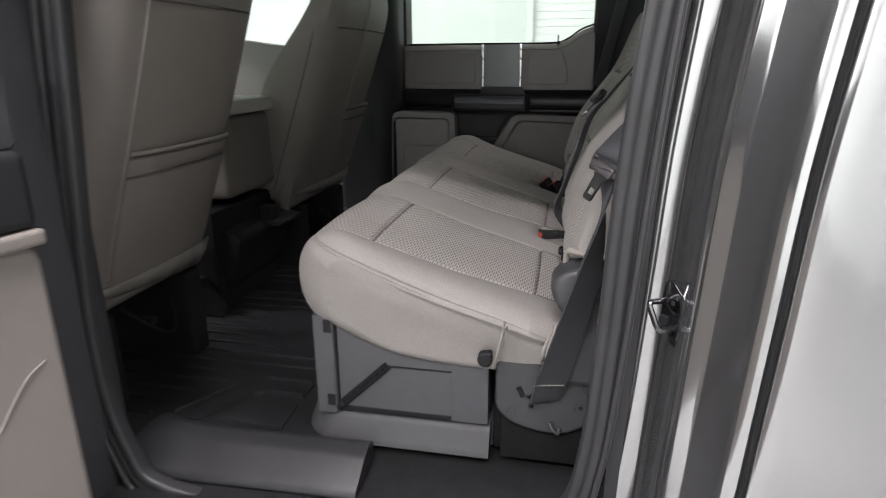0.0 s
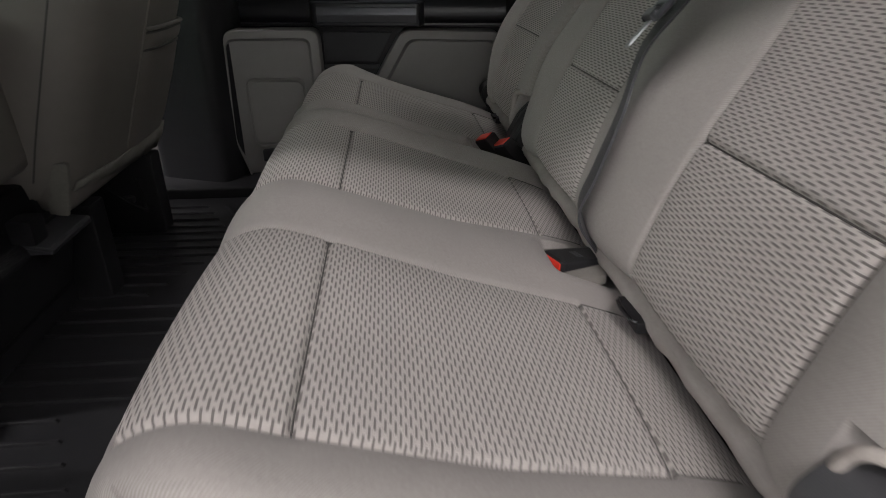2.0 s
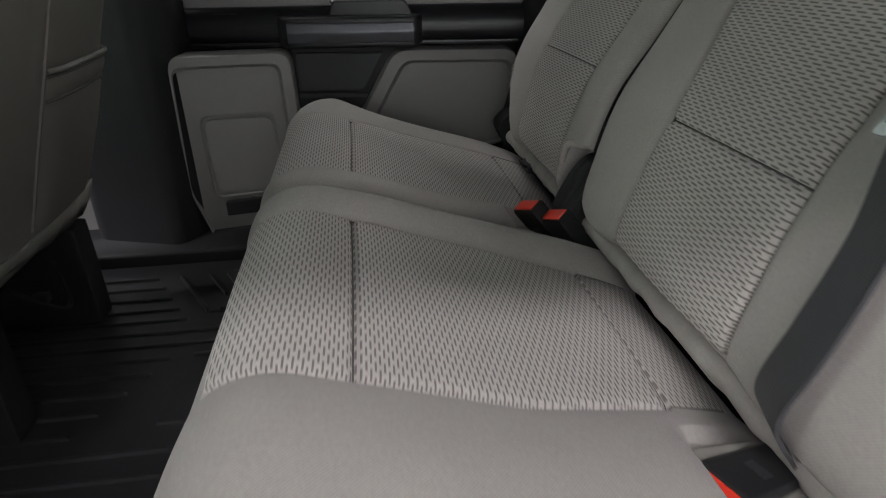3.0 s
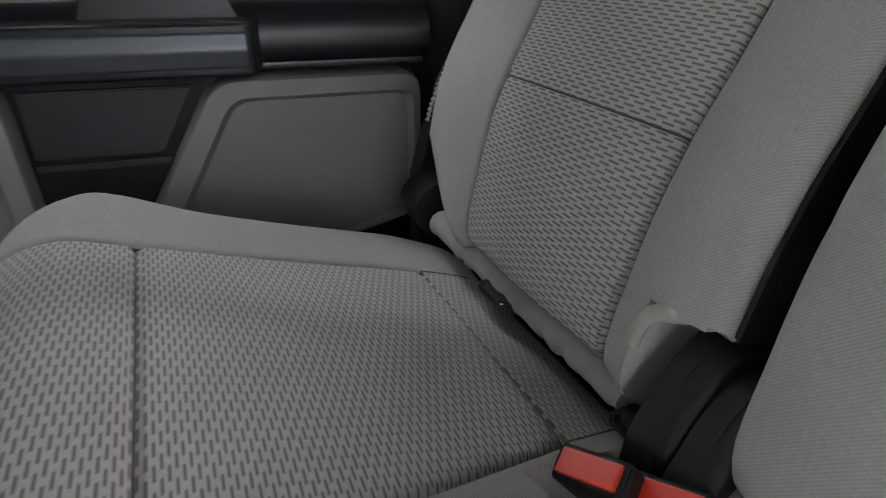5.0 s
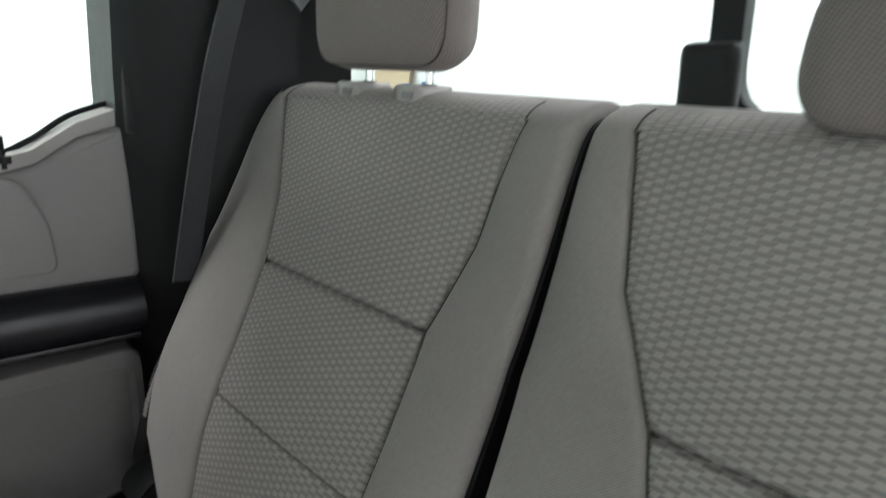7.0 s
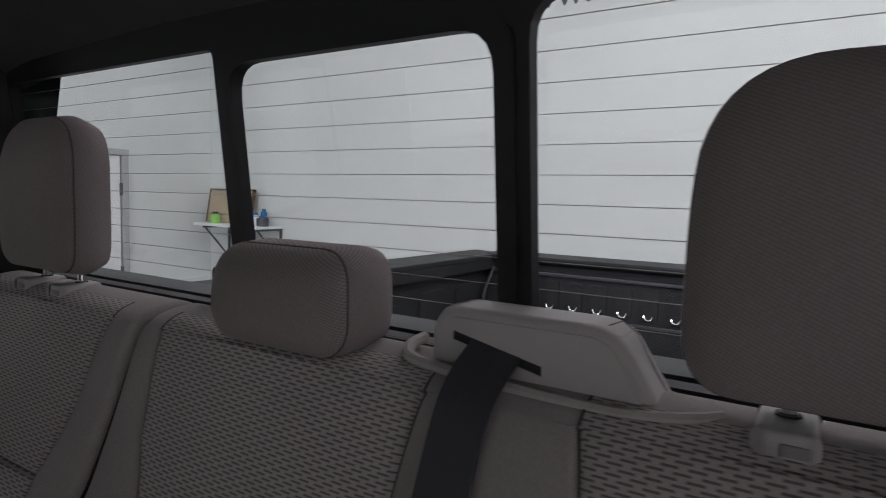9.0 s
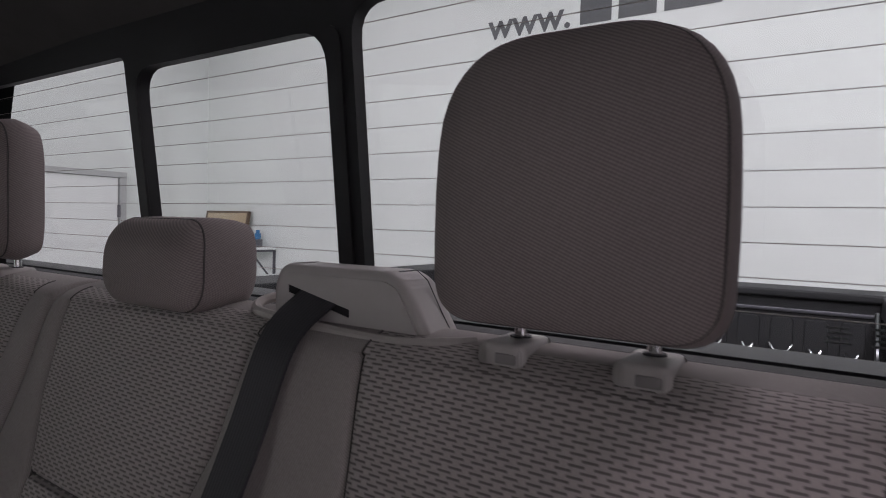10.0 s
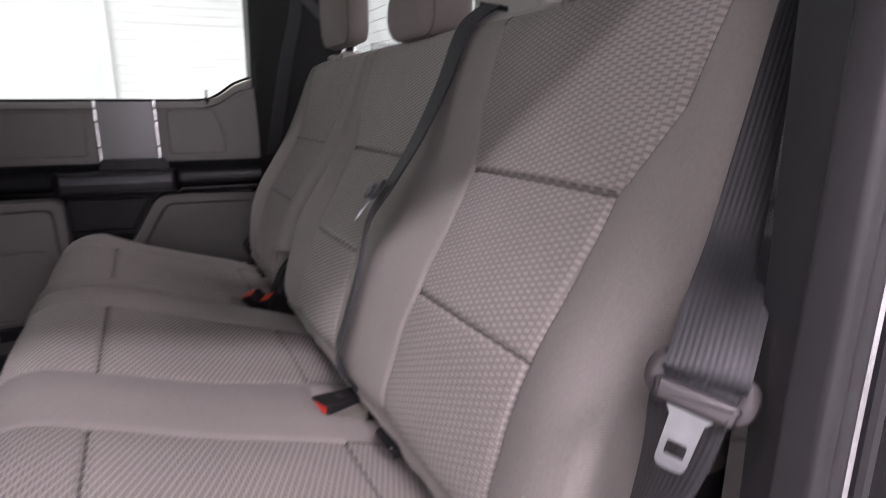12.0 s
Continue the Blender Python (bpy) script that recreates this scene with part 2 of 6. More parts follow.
def shift(bm, parent):
    """Moves world coordinates into the frame of the parent empty."""
    at = Vector((0, 0, 0))
    up = parent
    while up is not None:
        at += up.location
        up = up.parent
    bmesh.ops.translate(bm, verts=bm.verts, vec=-at)
    return bm


def put(name, bm, mat, parent, label="", smooth=True):
    """part() for a mesh written in world coordinates."""
    return part(name, shift(bm, parent) if parent else bm, mat, parent, label, smooth)


def box(lo, hi, bevel=0.0, seg=2):
    bm = bmesh.new()
    c = [(a + b) / 2 for a, b in zip(lo, hi)]
    s = [abs(b - a) for a, b in zip(lo, hi)]
    bmesh.ops.create_cube(bm, size=1, matrix=Matrix.LocRotScale(c, None, s))
    if bevel:
        bmesh.ops.bevel(bm, geom=bm.edges[:], offset=bevel, segments=seg, affect="EDGES", profile=0.6)
    return bm


def merge(*bms):
    out = bmesh.new()
    for b in bms:
        me = bpy.data.meshes.new("tmp")
        b.to_mesh(me)
        out.from_mesh(me)
        b.free()
        bpy.data.meshes.remove(me)
    return out


def turned(bm, m):
    bmesh.ops.transform(bm, matrix=m, verts=bm.verts)
    return bm


def slab(outline, axis, lo, hi, bevel=0.0, seg=2):
    """A plate with the given outline (pairs) pushed out along axis 0, 1 or 2 from lo to hi."""
    def at(p, d):
        q = list(p)
        q.insert(axis, d)
        return q
    bm = bmesh.new()
    a = [bm.verts.new(at(p, lo)) for p in outline]
    b = [bm.verts.new(at(p, hi)) for p in outline]
    n = len(outline)
    bm.faces.new(a), bm.faces.new(b)
    for i in range(n):
        bm.faces.new((a[i], a[(i + 1) % n], b[(i + 1) % n], b[i]))
    bmesh.ops.recalc_face_normals(bm, faces=bm.faces)
    if bevel:
        bmesh.ops.bevel(bm, geom=bm.edges[:], offset=bevel, segments=seg, affect="EDGES", profile=0.6)
    return bm


def rounded(pts, r, n=5):
    """An outline with its corners rounded to radius r (one value or one a corner)."""
    out = []
    k = len(pts)
    for i in range(k):
        p, a, b = Vector(pts[i]), Vector(pts[i - 1]), Vector(pts[(i + 1) % k])
        rr = r[i] if isinstance(r, (list, tuple)) else r
        if rr <= 0:
            out.append(tuple(p))
            continue
        da, db = (a - p).normalized(), (b - p).normalized()
        rr = min(rr, (a - p).length * 0.48, (b - p).length * 0.48)
        for j in range(n + 1):
            t = j / n
            q = (p + da * rr) * (1 - t) ** 2 + p * 2 * t * (1 - t) + (p + db * rr) * t * t
            out.append(tuple(q))
    return out


def sweep(path, section, closed=False, ends=True, up=None):
    """A tube along 3D points with a section of (side, up) pairs, carried without twist."""
    path = [Vector(p) for p in path]
    n = len(path)
    bm = bmesh.new()
    rings = []
    ref = Vector(up) if up else None
    prev = None
    for i in range(n):
        if closed:
            t = (path[(i + 1) % n] - path[i - 1]).normalized()
        else:
            t = (path[min(i + 1, n - 1)] - path[max(i - 1, 0)]).normalized()
        if ref is not None:
            side = t.cross(ref).normalized()
        elif prev is None:
            side = t.cross(Vector((0, 0, 1)) if abs(t.z) < 0.9 else Vector((1, 0, 0))).normalized()
        else:
            side = (prev - t * prev.dot(t)).normalized()
        prev = side
        u = side.cross(t)
        rings.append([bm.verts.new(path[i] + side * a + u * b) for a, b in section])
    m = len(section)
    for i in range(n if closed else n - 1):
        A, B = rings[i], rings[(i + 1) % n]
        for j in range(m):
            bm.faces.new((A[j], A[(j + 1) % m], B[(j + 1) % m], B[j]))
    if ends and not closed:
        bm.faces.new(rings[0]), bm.faces.new(rings[-1])
    return bm


def ring(r, n=8, sx=1.0, sy=1.0):
    return [(r * sx * math.cos(2 * math.pi * i / n), r * sy * math.sin(2 * math.pi * i / n)) for i in range(n)]


def curve(pts, m=8, closed=False):
    """A smooth line through points, m steps from each to the next."""
    P = [Vector(p) for p in pts]
    n = len(P)
    out = []
    for i in range(n if closed else n - 1):
        p1, p2 = P[i], P[(i + 1) % n]
        p0 = P[i - 1] if closed or i > 0 else p1 * 2 - p2
        p3 = P[(i + 2) % n] if closed or i < n - 2 else p2 * 2 - p1
        for j in range(m):
            t = j / m
            out.append(0.5 * ((2 * p1) + (p2 - p0) * t + (2 * p0 - 5 * p1 + 4 * p2 - p3) * t * t + (3 * p1 - p0 - 3 * p2 + p3) * t ** 3))
    if not closed:
        out.append(P[-1])
    return out


def webbing(name, pts, width, parent, thick=0.0016, m=8, twist=None):
    """A flat strap through points; each point carries the direction of its width."""
    cs = curve([p for p, _ in pts], m)
    ds = curve([d for _, d in pts], m)
    bm = bmesh.new()
    uvl = bm.loops.layers.uv.new("cloth")
    rows, arc = [], 0.0
    for i, (p, d) in enumerate(zip(cs, ds)):
        t = (cs[min(i + 1, len(cs) - 1)] - cs[max(i - 1, 0)]).normalized()
        d = (d - t * d.dot(t)).normalized()
        nrm = t.cross(d)
        if i:
            arc += (p - cs[i - 1]).length
        line = []
        for k in range(7):
            s = (k / 6 - 0.5) * width
            line.append((p + d * s, s))
        rows.append((line, nrm, arc))
    top = [[(bm.verts.new(q + n * thick), s, a) for q, s in line] for line, n, a in rows]
    bot = [[(bm.verts.new(q - n * thick), s, a) for q, s in line] for line, n, a in rows]

    def face(vs):
        f = bm.faces.new([v[0] for v in vs])
        for lp, v in zip(f.loops, vs):
            lp[uvl].uv = (v[1], v[2])
    for i in range(len(rows) - 1):
        for k in range(6):
            face((top[i][k], top[i][k + 1], top[i + 1][k + 1], top[i + 1][k]))
            face((bot[i][k], bot[i + 1][k], bot[i + 1][k + 1], bot[i][k + 1]))
        face((top[i][0], top[i + 1][0], bot[i + 1][0], bot[i][0]))
        face((top[i][6], bot[i][6], bot[i + 1][6], top[i + 1][6]))
    return put(name, bm, WEB, parent)


# ---- upholstered pads ----
def end_inset(r, d):
    """How far a pad's rounded end falls back at a distance d from it."""
    return r - math.sqrt(max(0.0, r * r - (r - d) ** 2)) if d < r else 0.0


def pad_surface(profile, lines, steps, end_r, warp=None, m=14):
    """The skin of a pad: a closed side profile (x, z) carried across the seat.
    lines: y of each running seam, a number or one value a profile point; steps: columns between them.
    Returns the grid of (place, uv) and the row and column of each profile point and line."""
    n = len(profile)
    P = [Vector((x, 0, z)) for x, z in profile]
    area = sum(P[i].x * P[(i + 1) % n].z - P[(i + 1) % n].x * P[i].z for i in range(n))
    sign = 1 if area > 0 else -1
    ease = [0, 0.018, 0.038, 0.065, 0.11, 0.19, 0.32, 0.5, 0.68, 0.81, 0.89, 0.935, 0.962, 0.982]
    ts = [i + e for i in range(n) for e in ease]

    def on(t):
        i, f = int(t) % n, t - int(t)
        p0, p1, p2, p3 = P[i - 1], P[i], P[(i + 1) % n], P[(i + 2) % n]
        return 0.5 * ((2 * p1) + (p2 - p0) * f + (2 * p0 - 5 * p1 + 4 * p2 - p3) * f * f + (3 * p1 - p0 - 3 * p2 + p3) * f ** 3)
    rows, arc, last = [], 0.0, None
    for t in ts:
        p = on(t)
        d = (on((t + 0.02) % n) - on((t - 0.02) % n)).normalized()
        nrm = Vector((d.z, 0, -d.x)) * sign
        if last is not None:
            arc += (p - last).length
        last = p
        rows.append((t, p, nrm, arc))

    def line_y(line, t):
        if isinstance(line, (int, float)):
            return line
        i, f = int(t) % n, t - int(t)
        return line[i] * (1 - f) + line[(i + 1) % n] * f
    cols = []
    for i, s in enumerate(steps):
        k = s - 10
        near = [0, 0.007, 0.015, 0.027, 0.05]
        cols += [i + e for e in near + [0.09 + 0.82 * j / (k - 1) for j in range(k)] + [1 - e for e in near[:0:-1]] + [0.997]]
    cols.append(len(steps))
    grid = []
    for t, p, nrm, a in rows:
        r = []
        ys = [line_y(l, t) for l in lines]
        for c in cols:
            i = min(int(c), len(steps) - 1)
            y = ys[i] + (ys[i + 1] - ys[i]) * (c - i)
            d = min(y - ys[0], ys[-1] - y)
            inset = end_inset(end_r(t) if callable(end_r) else end_r, d)
            off = warp(t, y, c, ys) if warp else 0.0
            q = p + nrm * (off - inset)
            r.append((Vector((q.x, y, q.z)), (y, a)))
        grid.append(r)
    starts = [cols.index(i) for i in range(len(steps) + 1)]
    return grid, m, starts


def pad_mesh(grid, faces, cap=False):
    bm = bmesh.new()
    uvl = bm.loops.layers.uv.new("cloth")
    made = {}
    n = len(grid)

    def vert(i, j):
        i %= n
        if (i, j) not in made:
            made[i, j] = bm.verts.new(grid[i][j][0])
        return made[i, j]
    for i, j in faces:
        f = bm.faces.new((vert(i, j), vert(i + 1, j), vert(i + 1, j + 1), vert(i, j + 1)))
        for lp, (a, b) in zip(f.loops, ((i, j), (i + 1, j), (i + 1, j + 1), (i, j + 1))):
            u, v = grid[a % n][b][1]
            if a >= n:
                v = grid[n - 1][b][1][1] + 0.005
            lp[uvl].uv = (u, v)
    if cap:
        for j in (0, len(grid[0]) - 1):
            if all((i, j) in made for i in range(n)):
                f = bm.faces.new([made[i, j] for i in range(n)])
                for lp in f.loops:
                    lp[uvl].uv = (lp.vert.co.x, lp.vert.co.z)
    return bm


def upholster(parent, grid, m, starts, panels):
    """Splits a pad's skin into its inserts and the plain cloth round them. panels: (name, first and last profile point, strip)."""
    n, k = len(grid), len(grid[0]) - 1
    taken = set()
    for name, a, b, strip in panels:
        r0, r1 = round(a * m), round(b * m)
        faces = [(i, j) for i in range(r0, r1) for j in range(starts[strip], starts[strip + 1])]
        taken.update(faces)
        put(name, pad_mesh(grid, faces), INSERT, parent)
        for col in (starts[strip], starts[strip + 1]):
            put("seam", sweep([grid[i % n][col][0] for i in range(max(r0, 6), r1 + 1)], ring(0.0011, 5)), SEAM, parent)
        if a:
            put("seam", sweep([grid[r0][j][0] for j in range(starts[strip], starts[strip + 1] + 1)], ring(0.0012, 5)), SEAM, parent)
    rest = [(i, j) for i in range(n) for j in range(k) if (i, j) not in taken]
    return put("bolster_cover", pad_mesh(grid, rest, True), TWILL, parent)


def groove(d, w, depth):
    return -depth * math.exp(-(d / w) ** 2)

# ---- service bay round the truck ----
def setting(name, bm, mat, label, category, smooth=False):
    return tagged(part(name, bm, mat, None, "", smooth), label, category, "", "structure")


X0, X1, Y0, Y1 = -5.0, 4.05, -3.6, 6.9
setting("ground", box((X0, Y0, GROUND - 0.1), (X1, Y1, GROUND)), CONCRETE, "smooth sealed grey concrete bay floor", "floor")
setting("bay_ceiling", box((X0, Y0, CEIL), (X1, Y1, CEIL + 0.1)), WALLPAINT, "white painted bay ceiling over the truck", "ceiling")
setting("wall_north", box((X0, Y1, GROUND), (X1, Y1 + 0.12, CEIL)), WALLPAINT, "white painted bay wall beside the truck", "wall")
setting("wall_south", box((X0, Y0 - 0.12, GROUND), (X1, Y0, CEIL)), WALLPAINT, "white painted bay wall behind the open door", "wall")
setting("wall_east", box((X1, Y0, GROUND), (X1 + 0.12, Y1, CEIL)), WALLPAINT, "white bay wall behind the truck bed", "wall")
# unseen dark panel, added so the body side reflects a dark band
side = thing("door_3", (2.2, Y0, GROUND), "unseen dark panel on the wall, added to reflect in the body paint", "door", "", "structure")
put("leaf", box((1.75, Y0 + 0.004, GROUND + 0.01), (2.65, Y0 + 0.045, 1.27), 0.004), DARK, side)
put("head_frame", box((1.69, Y0 + 0.003, 1.275), (2.71, Y0 + 0.06, 1.33), 0.003), DARK, side)
setting("wall_west", box((X0 - 0.12, Y0, GROUND), (X0, Y1, CEIL)), WALLPAINT, "white bay wall ahead of the truck", "wall")

# ---- cab floor and rear panel ----
CY = 1.60
setting("floor", box((-1.9, 0.70, -0.06), (0.36, 2.50, -0.012)), CARPET, "black carpeted cab floor under the rubber mat", "floor")
setting("wall_rear", box((0.36, 0.66, -0.06), (0.42, 2.54, 0.80)), DARK, "dark trimmed rear cab panel below the window", "wall")

setting("window_ledge", box((0.285, 0.68, 0.70), (0.350, 2.52, 0.790), 0.006), BLACK, "black trim ledge below the rear window", "ledge", True)

# roof lining, curved down to the rear header and the sides
def headliner():
    bm = bmesh.new()
    xs = [-1.9, -1.2, -0.6, -0.2, 0.05, 0.2, 0.28, 0.312]
    zs = [1.19, 1.225, 1.24, 1.235, 1.22, 1.195, 1.16, 1.135]
    ys = [0.66, 0.72, 0.80, 0.95, 1.3, 1.6, 1.9, 2.25, 2.40, 2.48, 2.54]
    dz = [-0.12, -0.07, -0.03, -0.01, 0, 0, 0, -0.01, -0.03, -0.07, -0.12]
    lo = [[bm.verts.new((x, y, z + d)) for y, d in zip(ys, dz)] for x, z in zip(xs, zs)]
    hi = [[bm.verts.new((x, y, z + 0.05)) for y in ys] for x, z in zip(xs, zs)]
    for g in (lo, hi):
        for i in range(len(xs) - 1):
            for j in range(len(ys) - 1):
                bm.faces.new((g[i][j], g[i + 1][j], g[i + 1][j + 1], g[i][j + 1]))
    for j in range(len(ys) - 1):
        for i in (0, -1):
            bm.faces.new((lo[i][j], lo[i][j + 1], hi[i][j + 1], hi[i][j]))
    for i in range(len(xs) - 1):
        for j in (0, -1):
            bm.faces.new((lo[i][j], lo[i + 1][j], hi[i + 1][j], hi[i][j]))
    return bm


setting("ceiling", headliner(), HEADLINER, "charcoal felt headliner of the cab roof", "ceiling", True)

# rear window: fixed side lights and a sliding middle light
WX = 0.338
window = thing("window_1", (WX, CY, 0.80), "rear cab window with a sliding middle pane and heating lines", "window", "", "structure")
WIN = [("far", 1.799, 2.332, 0.80, 1.122, 0.012), ("mid", 1.418, 1.772, 0.80, 1.102, 0.04), ("near", 0.866, 1.385, 0.80, 1.122, 0.035)]


def frame_with_holes(outer, holes, x0, x1):
    """A flat frame with rounded openings."""
    cu = bpy.data.curves.new("frame", "CURVE")
    cu.dimensions, cu.fill_mode, cu.extrude = "2D", "BOTH", (x1 - x0) / 2
    for pts in [outer, *holes]:
        sp = cu.splines.new("POLY")
        sp.points.add(len(pts) - 1)
        for p, q in zip(sp.points, pts):
            p.co = (q[0], q[1], 0, 1)
        sp.use_cyclic_u = True
    tmp = bpy.data.objects.new("tmp", cu)
    me = bpy.data.meshes.new_from_object(tmp)
    bm = bmesh.new()
    bm.from_mesh(me)
    bpy.data.objects.remove(tmp), bpy.data.meshes.remove(me), bpy.data.curves.remove(cu)
    turn = Matrix(((0, 0, 1, (x0 + x1) / 2), (1, 0, 0, 0), (0, 1, 0, 0), (0, 0, 0, 1)))
    return turned(bm, turn)


holes = [rounded([(a, z0), (b, z0), (b, z1), (a, z1)], r) for _, a, b, z0, z1, r in WIN]
put("window_frame", frame_with_holes([(0.66, 0.74), (2.54, 0.74), (2.54, 1.20), (0.66, 1.20)], holes, WX - 0.012, WX + 0.004), BLACK, window)
mid = WIN[1]
put("slider_frame", frame_with_holes(rounded([(mid[1] - 0.02, 0.775), (mid[2] + 0.02, 0.775), (mid[2] + 0.02, 1.105), (mid[1] - 0.02, 1.105)], 0.02),
                                     [holes[1]], WX - 0.016, WX - 0.0125), BLACK, window, "black moulded frame of the sliding pane")
put("slider_latch", box((WX - 0.04, 1.766, 0.775), (WX - 0.0165, 1.812, 0.86), 0.01, 3), BLACK, window, "black latch of the sliding pane")
for _, a, b, z0, z1, r in WIN:
    p = put("pane", box((WX + 0.006, a - 0.012, z0 - 0.01), (WX + 0.010, b + 0.012, z1 + 0.01)), PRIVACY, window)
    p.visible_shadow = False
    for i in range(12):
        z = 0.8393 + i * 0.02655
        if z < z1 - 0.01:
            put("heating_line", box((WX + 0.0045, a - 0.004, z - 0.0003), (WX + 0.0056, b + 0.004, z + 0.0003)), LINE, window)
window.rotation_euler = (0, radians(-7), 0)

# ---- pillars and far side ----
def cpillar(y_in, y_out, name, label, deep=0.10):
    """Rear corner trim from the rear window's edge to the door opening, leaning with the roof."""
    s = 1 if y_out > y_in else -1
    bm = bmesh.new()
    rows = []
    for z, lean in ((0.0, 0.05), (0.3, 0.05), (0.6, 0.045), (0.8, 0.03), (1.0, 0.0), (1.15, -0.04), (1.24, -0.10)):
        y2 = y_out + s * lean
        pts = [(0.34, y_in + s * min(lean, 0.0)), (0.31, y_in + s * 0.03), (0.24, y_in + s * 0.05 + s * lean * 0.5), (0.16, y2 - s * 0.05), (0.10, y2 - s * 0.02), (0.075, y2 + s * 0.01), (0.075, y2 + s * deep), (0.34, y2 + s * deep)]
        rows.append([bm.verts.new((x, y, z)) for x, y in pts])
    for i in range(len(rows) - 1):
        for j in range(8):
            bm.faces.new((rows[i][j], rows[i][(j + 1) % 8], rows[i + 1][(j + 1) % 8], rows[i + 1][j]))
    bm.faces.new(rows[0]), bm.faces.new(rows[-1])
    return setting(name, bm, BLACK, label, "pillar trim", True)


cpillar(2.305, 2.42, "pillar_trim_far", "charcoal plastic trim of the far rear cab corner")
setting("pillar_far", slab(rounded([(-0.92, 2.40), (-0.72, 2.36), (-0.66, 2.42), (-0.66, 2.54), (-0.92, 2.54)], 0.03), 2, 0.0, 1.2), BLACK, "black trimmed pillar between the far doors", "pillar", True)
setting("sill_far", slab(rounded([(2.34, -0.012), (2.34, 0.03), (2.40, 0.05), (2.54, 0.05), (2.54, -0.012)], 0.008), 0, -1.9, 0.07), BLACK, "black plastic door sill beside the far seats", "sill", True)

# ---- rear seats ----
CUSHION = [(0.035, 0.235), (-0.043, 0.270), (-0.18, 0.312), (-0.314, 0.357), (-0.374, 0.373), (-0.420, 0.357), (-0.441, 0.314),
           (-0.437, 0.263), (-0.404, 0.225), (-0.30, 0.180), (-0.20, 0.162), (-0.10, 0.158), (0.0, 0.165), (0.035, 0.19)]
BACK = [(0.060, 0.290), (0.004, 0.312), (0.018, 0.39), (0.046, 0.465), (0.096, 0.535), (0.142, 0.604), (0.176, 0.68), (0.202, 0.75),
        (0.222, 0.788), (0.250, 0.803), (0.292, 0.805), (0.316, 0.780), (0.306, 0.70), (0.24, 0.52), (0.19, 0.38), (0.12, 0.265)]


BACK_END = 0.013


def cushion_end(t):
    """Radius of the cushion's rounded ends: tight along the top, wide round the front corner."""
    return 0.024 + 0.038 * math.exp(-((t - 6.3) / 1.5) ** 2)


def seam_warp(panels, seams, bulge=0.006, full=()):
    """Cloth drawn in along the seams and full between them. panels: (left line, right line, first, last profile point)."""
    def warp(t, y, c, ys):
        off = 0.0
        for a, b, t0, t1 in panels:
            if t0 <= t <= t1:
                for l in (a, b):
                    off += groove(y - ys[l], 0.003, 0.005)
                if ys[a] < y < ys[b]:
                    f = (y - ys[a]) / (ys[b] - ys[a])
                    off += bulge * 0.8 * math.sin(math.pi * f) ** 0.7
                    for s, depth in seams:
                        if t0 <= s <= t1:
                            off += groove((t - s) * 0.10, 0.0036, depth)
        inside = any(ys[a] <= y <= ys[b] for a, b, _, _ in panels)
        if not inside:
            i = int(min(c, len(ys) - 1.001))
            f = (y - ys[i]) / max(1e-6, ys[i + 1] - ys[i])
            if 0 < t < 8:
                plain = bulge * 1.6 * (1 - 0.6 * step(t - 4.0, 1.5))
                off += (plain + (dict(full).get(i, plain) - plain) * (1 - step(t - 2.6, 1.6))) * math.sin(math.pi * min(1, max(0, f)))
        return off
    return warp


def step(v, w):
    """0 to 1 over the width w, eased."""
    f = max(0.0, min(1.0, v / w))
    return f * f * (3 - 2 * f)


def corner(x, y):
    """How far the cushions' front falls back towards the outer corners."""
    f = max(0.0, 1 - min(abs(y - 0.884), abs(y - 2.288)) / 0.11)
    return 0.036 * f * f * step(-0.24 - x, 0.14)


def cushion(parent, lines, steps, strips, dents=(), full=()):
    holder = thing("cushion", (0, 0, 0), "", "")
    holder.parent = parent
    y0, y1 = [l if isinstance(l, (int, float)) else l[1] for l in (lines[1], lines[-2])]
    holder.location = (-0.2, (y0 + y1) / 2 - parent.location.y, 0.16 - parent.location.z)
    holder.location.x = -0.2 - parent.location.x
    panels = [(s, s + 1, 1, 5) for s in strips]
    grid, m, starts = pad_surface(CUSHION, lines, steps, cushion_end, seam_warp(panels, [(1, 0.006), (3, 0.007)], full=full))
    for row in grid[:3 * m]:
        for p, uv in row:
            for dent in dents:
                p.z -= dent(p.x, p.y)
    for row in grid:
        for p, uv in row:
            p.x += corner(p.x, p.y)
    names = []
    for s in strips:
        names += [("insert_panel", 0, 1, s), ("insert_panel", 1, 3, s), ("insert_panel", 3, 5, s)]
    upholster(holder, grid, m, starts, names)
    return holder


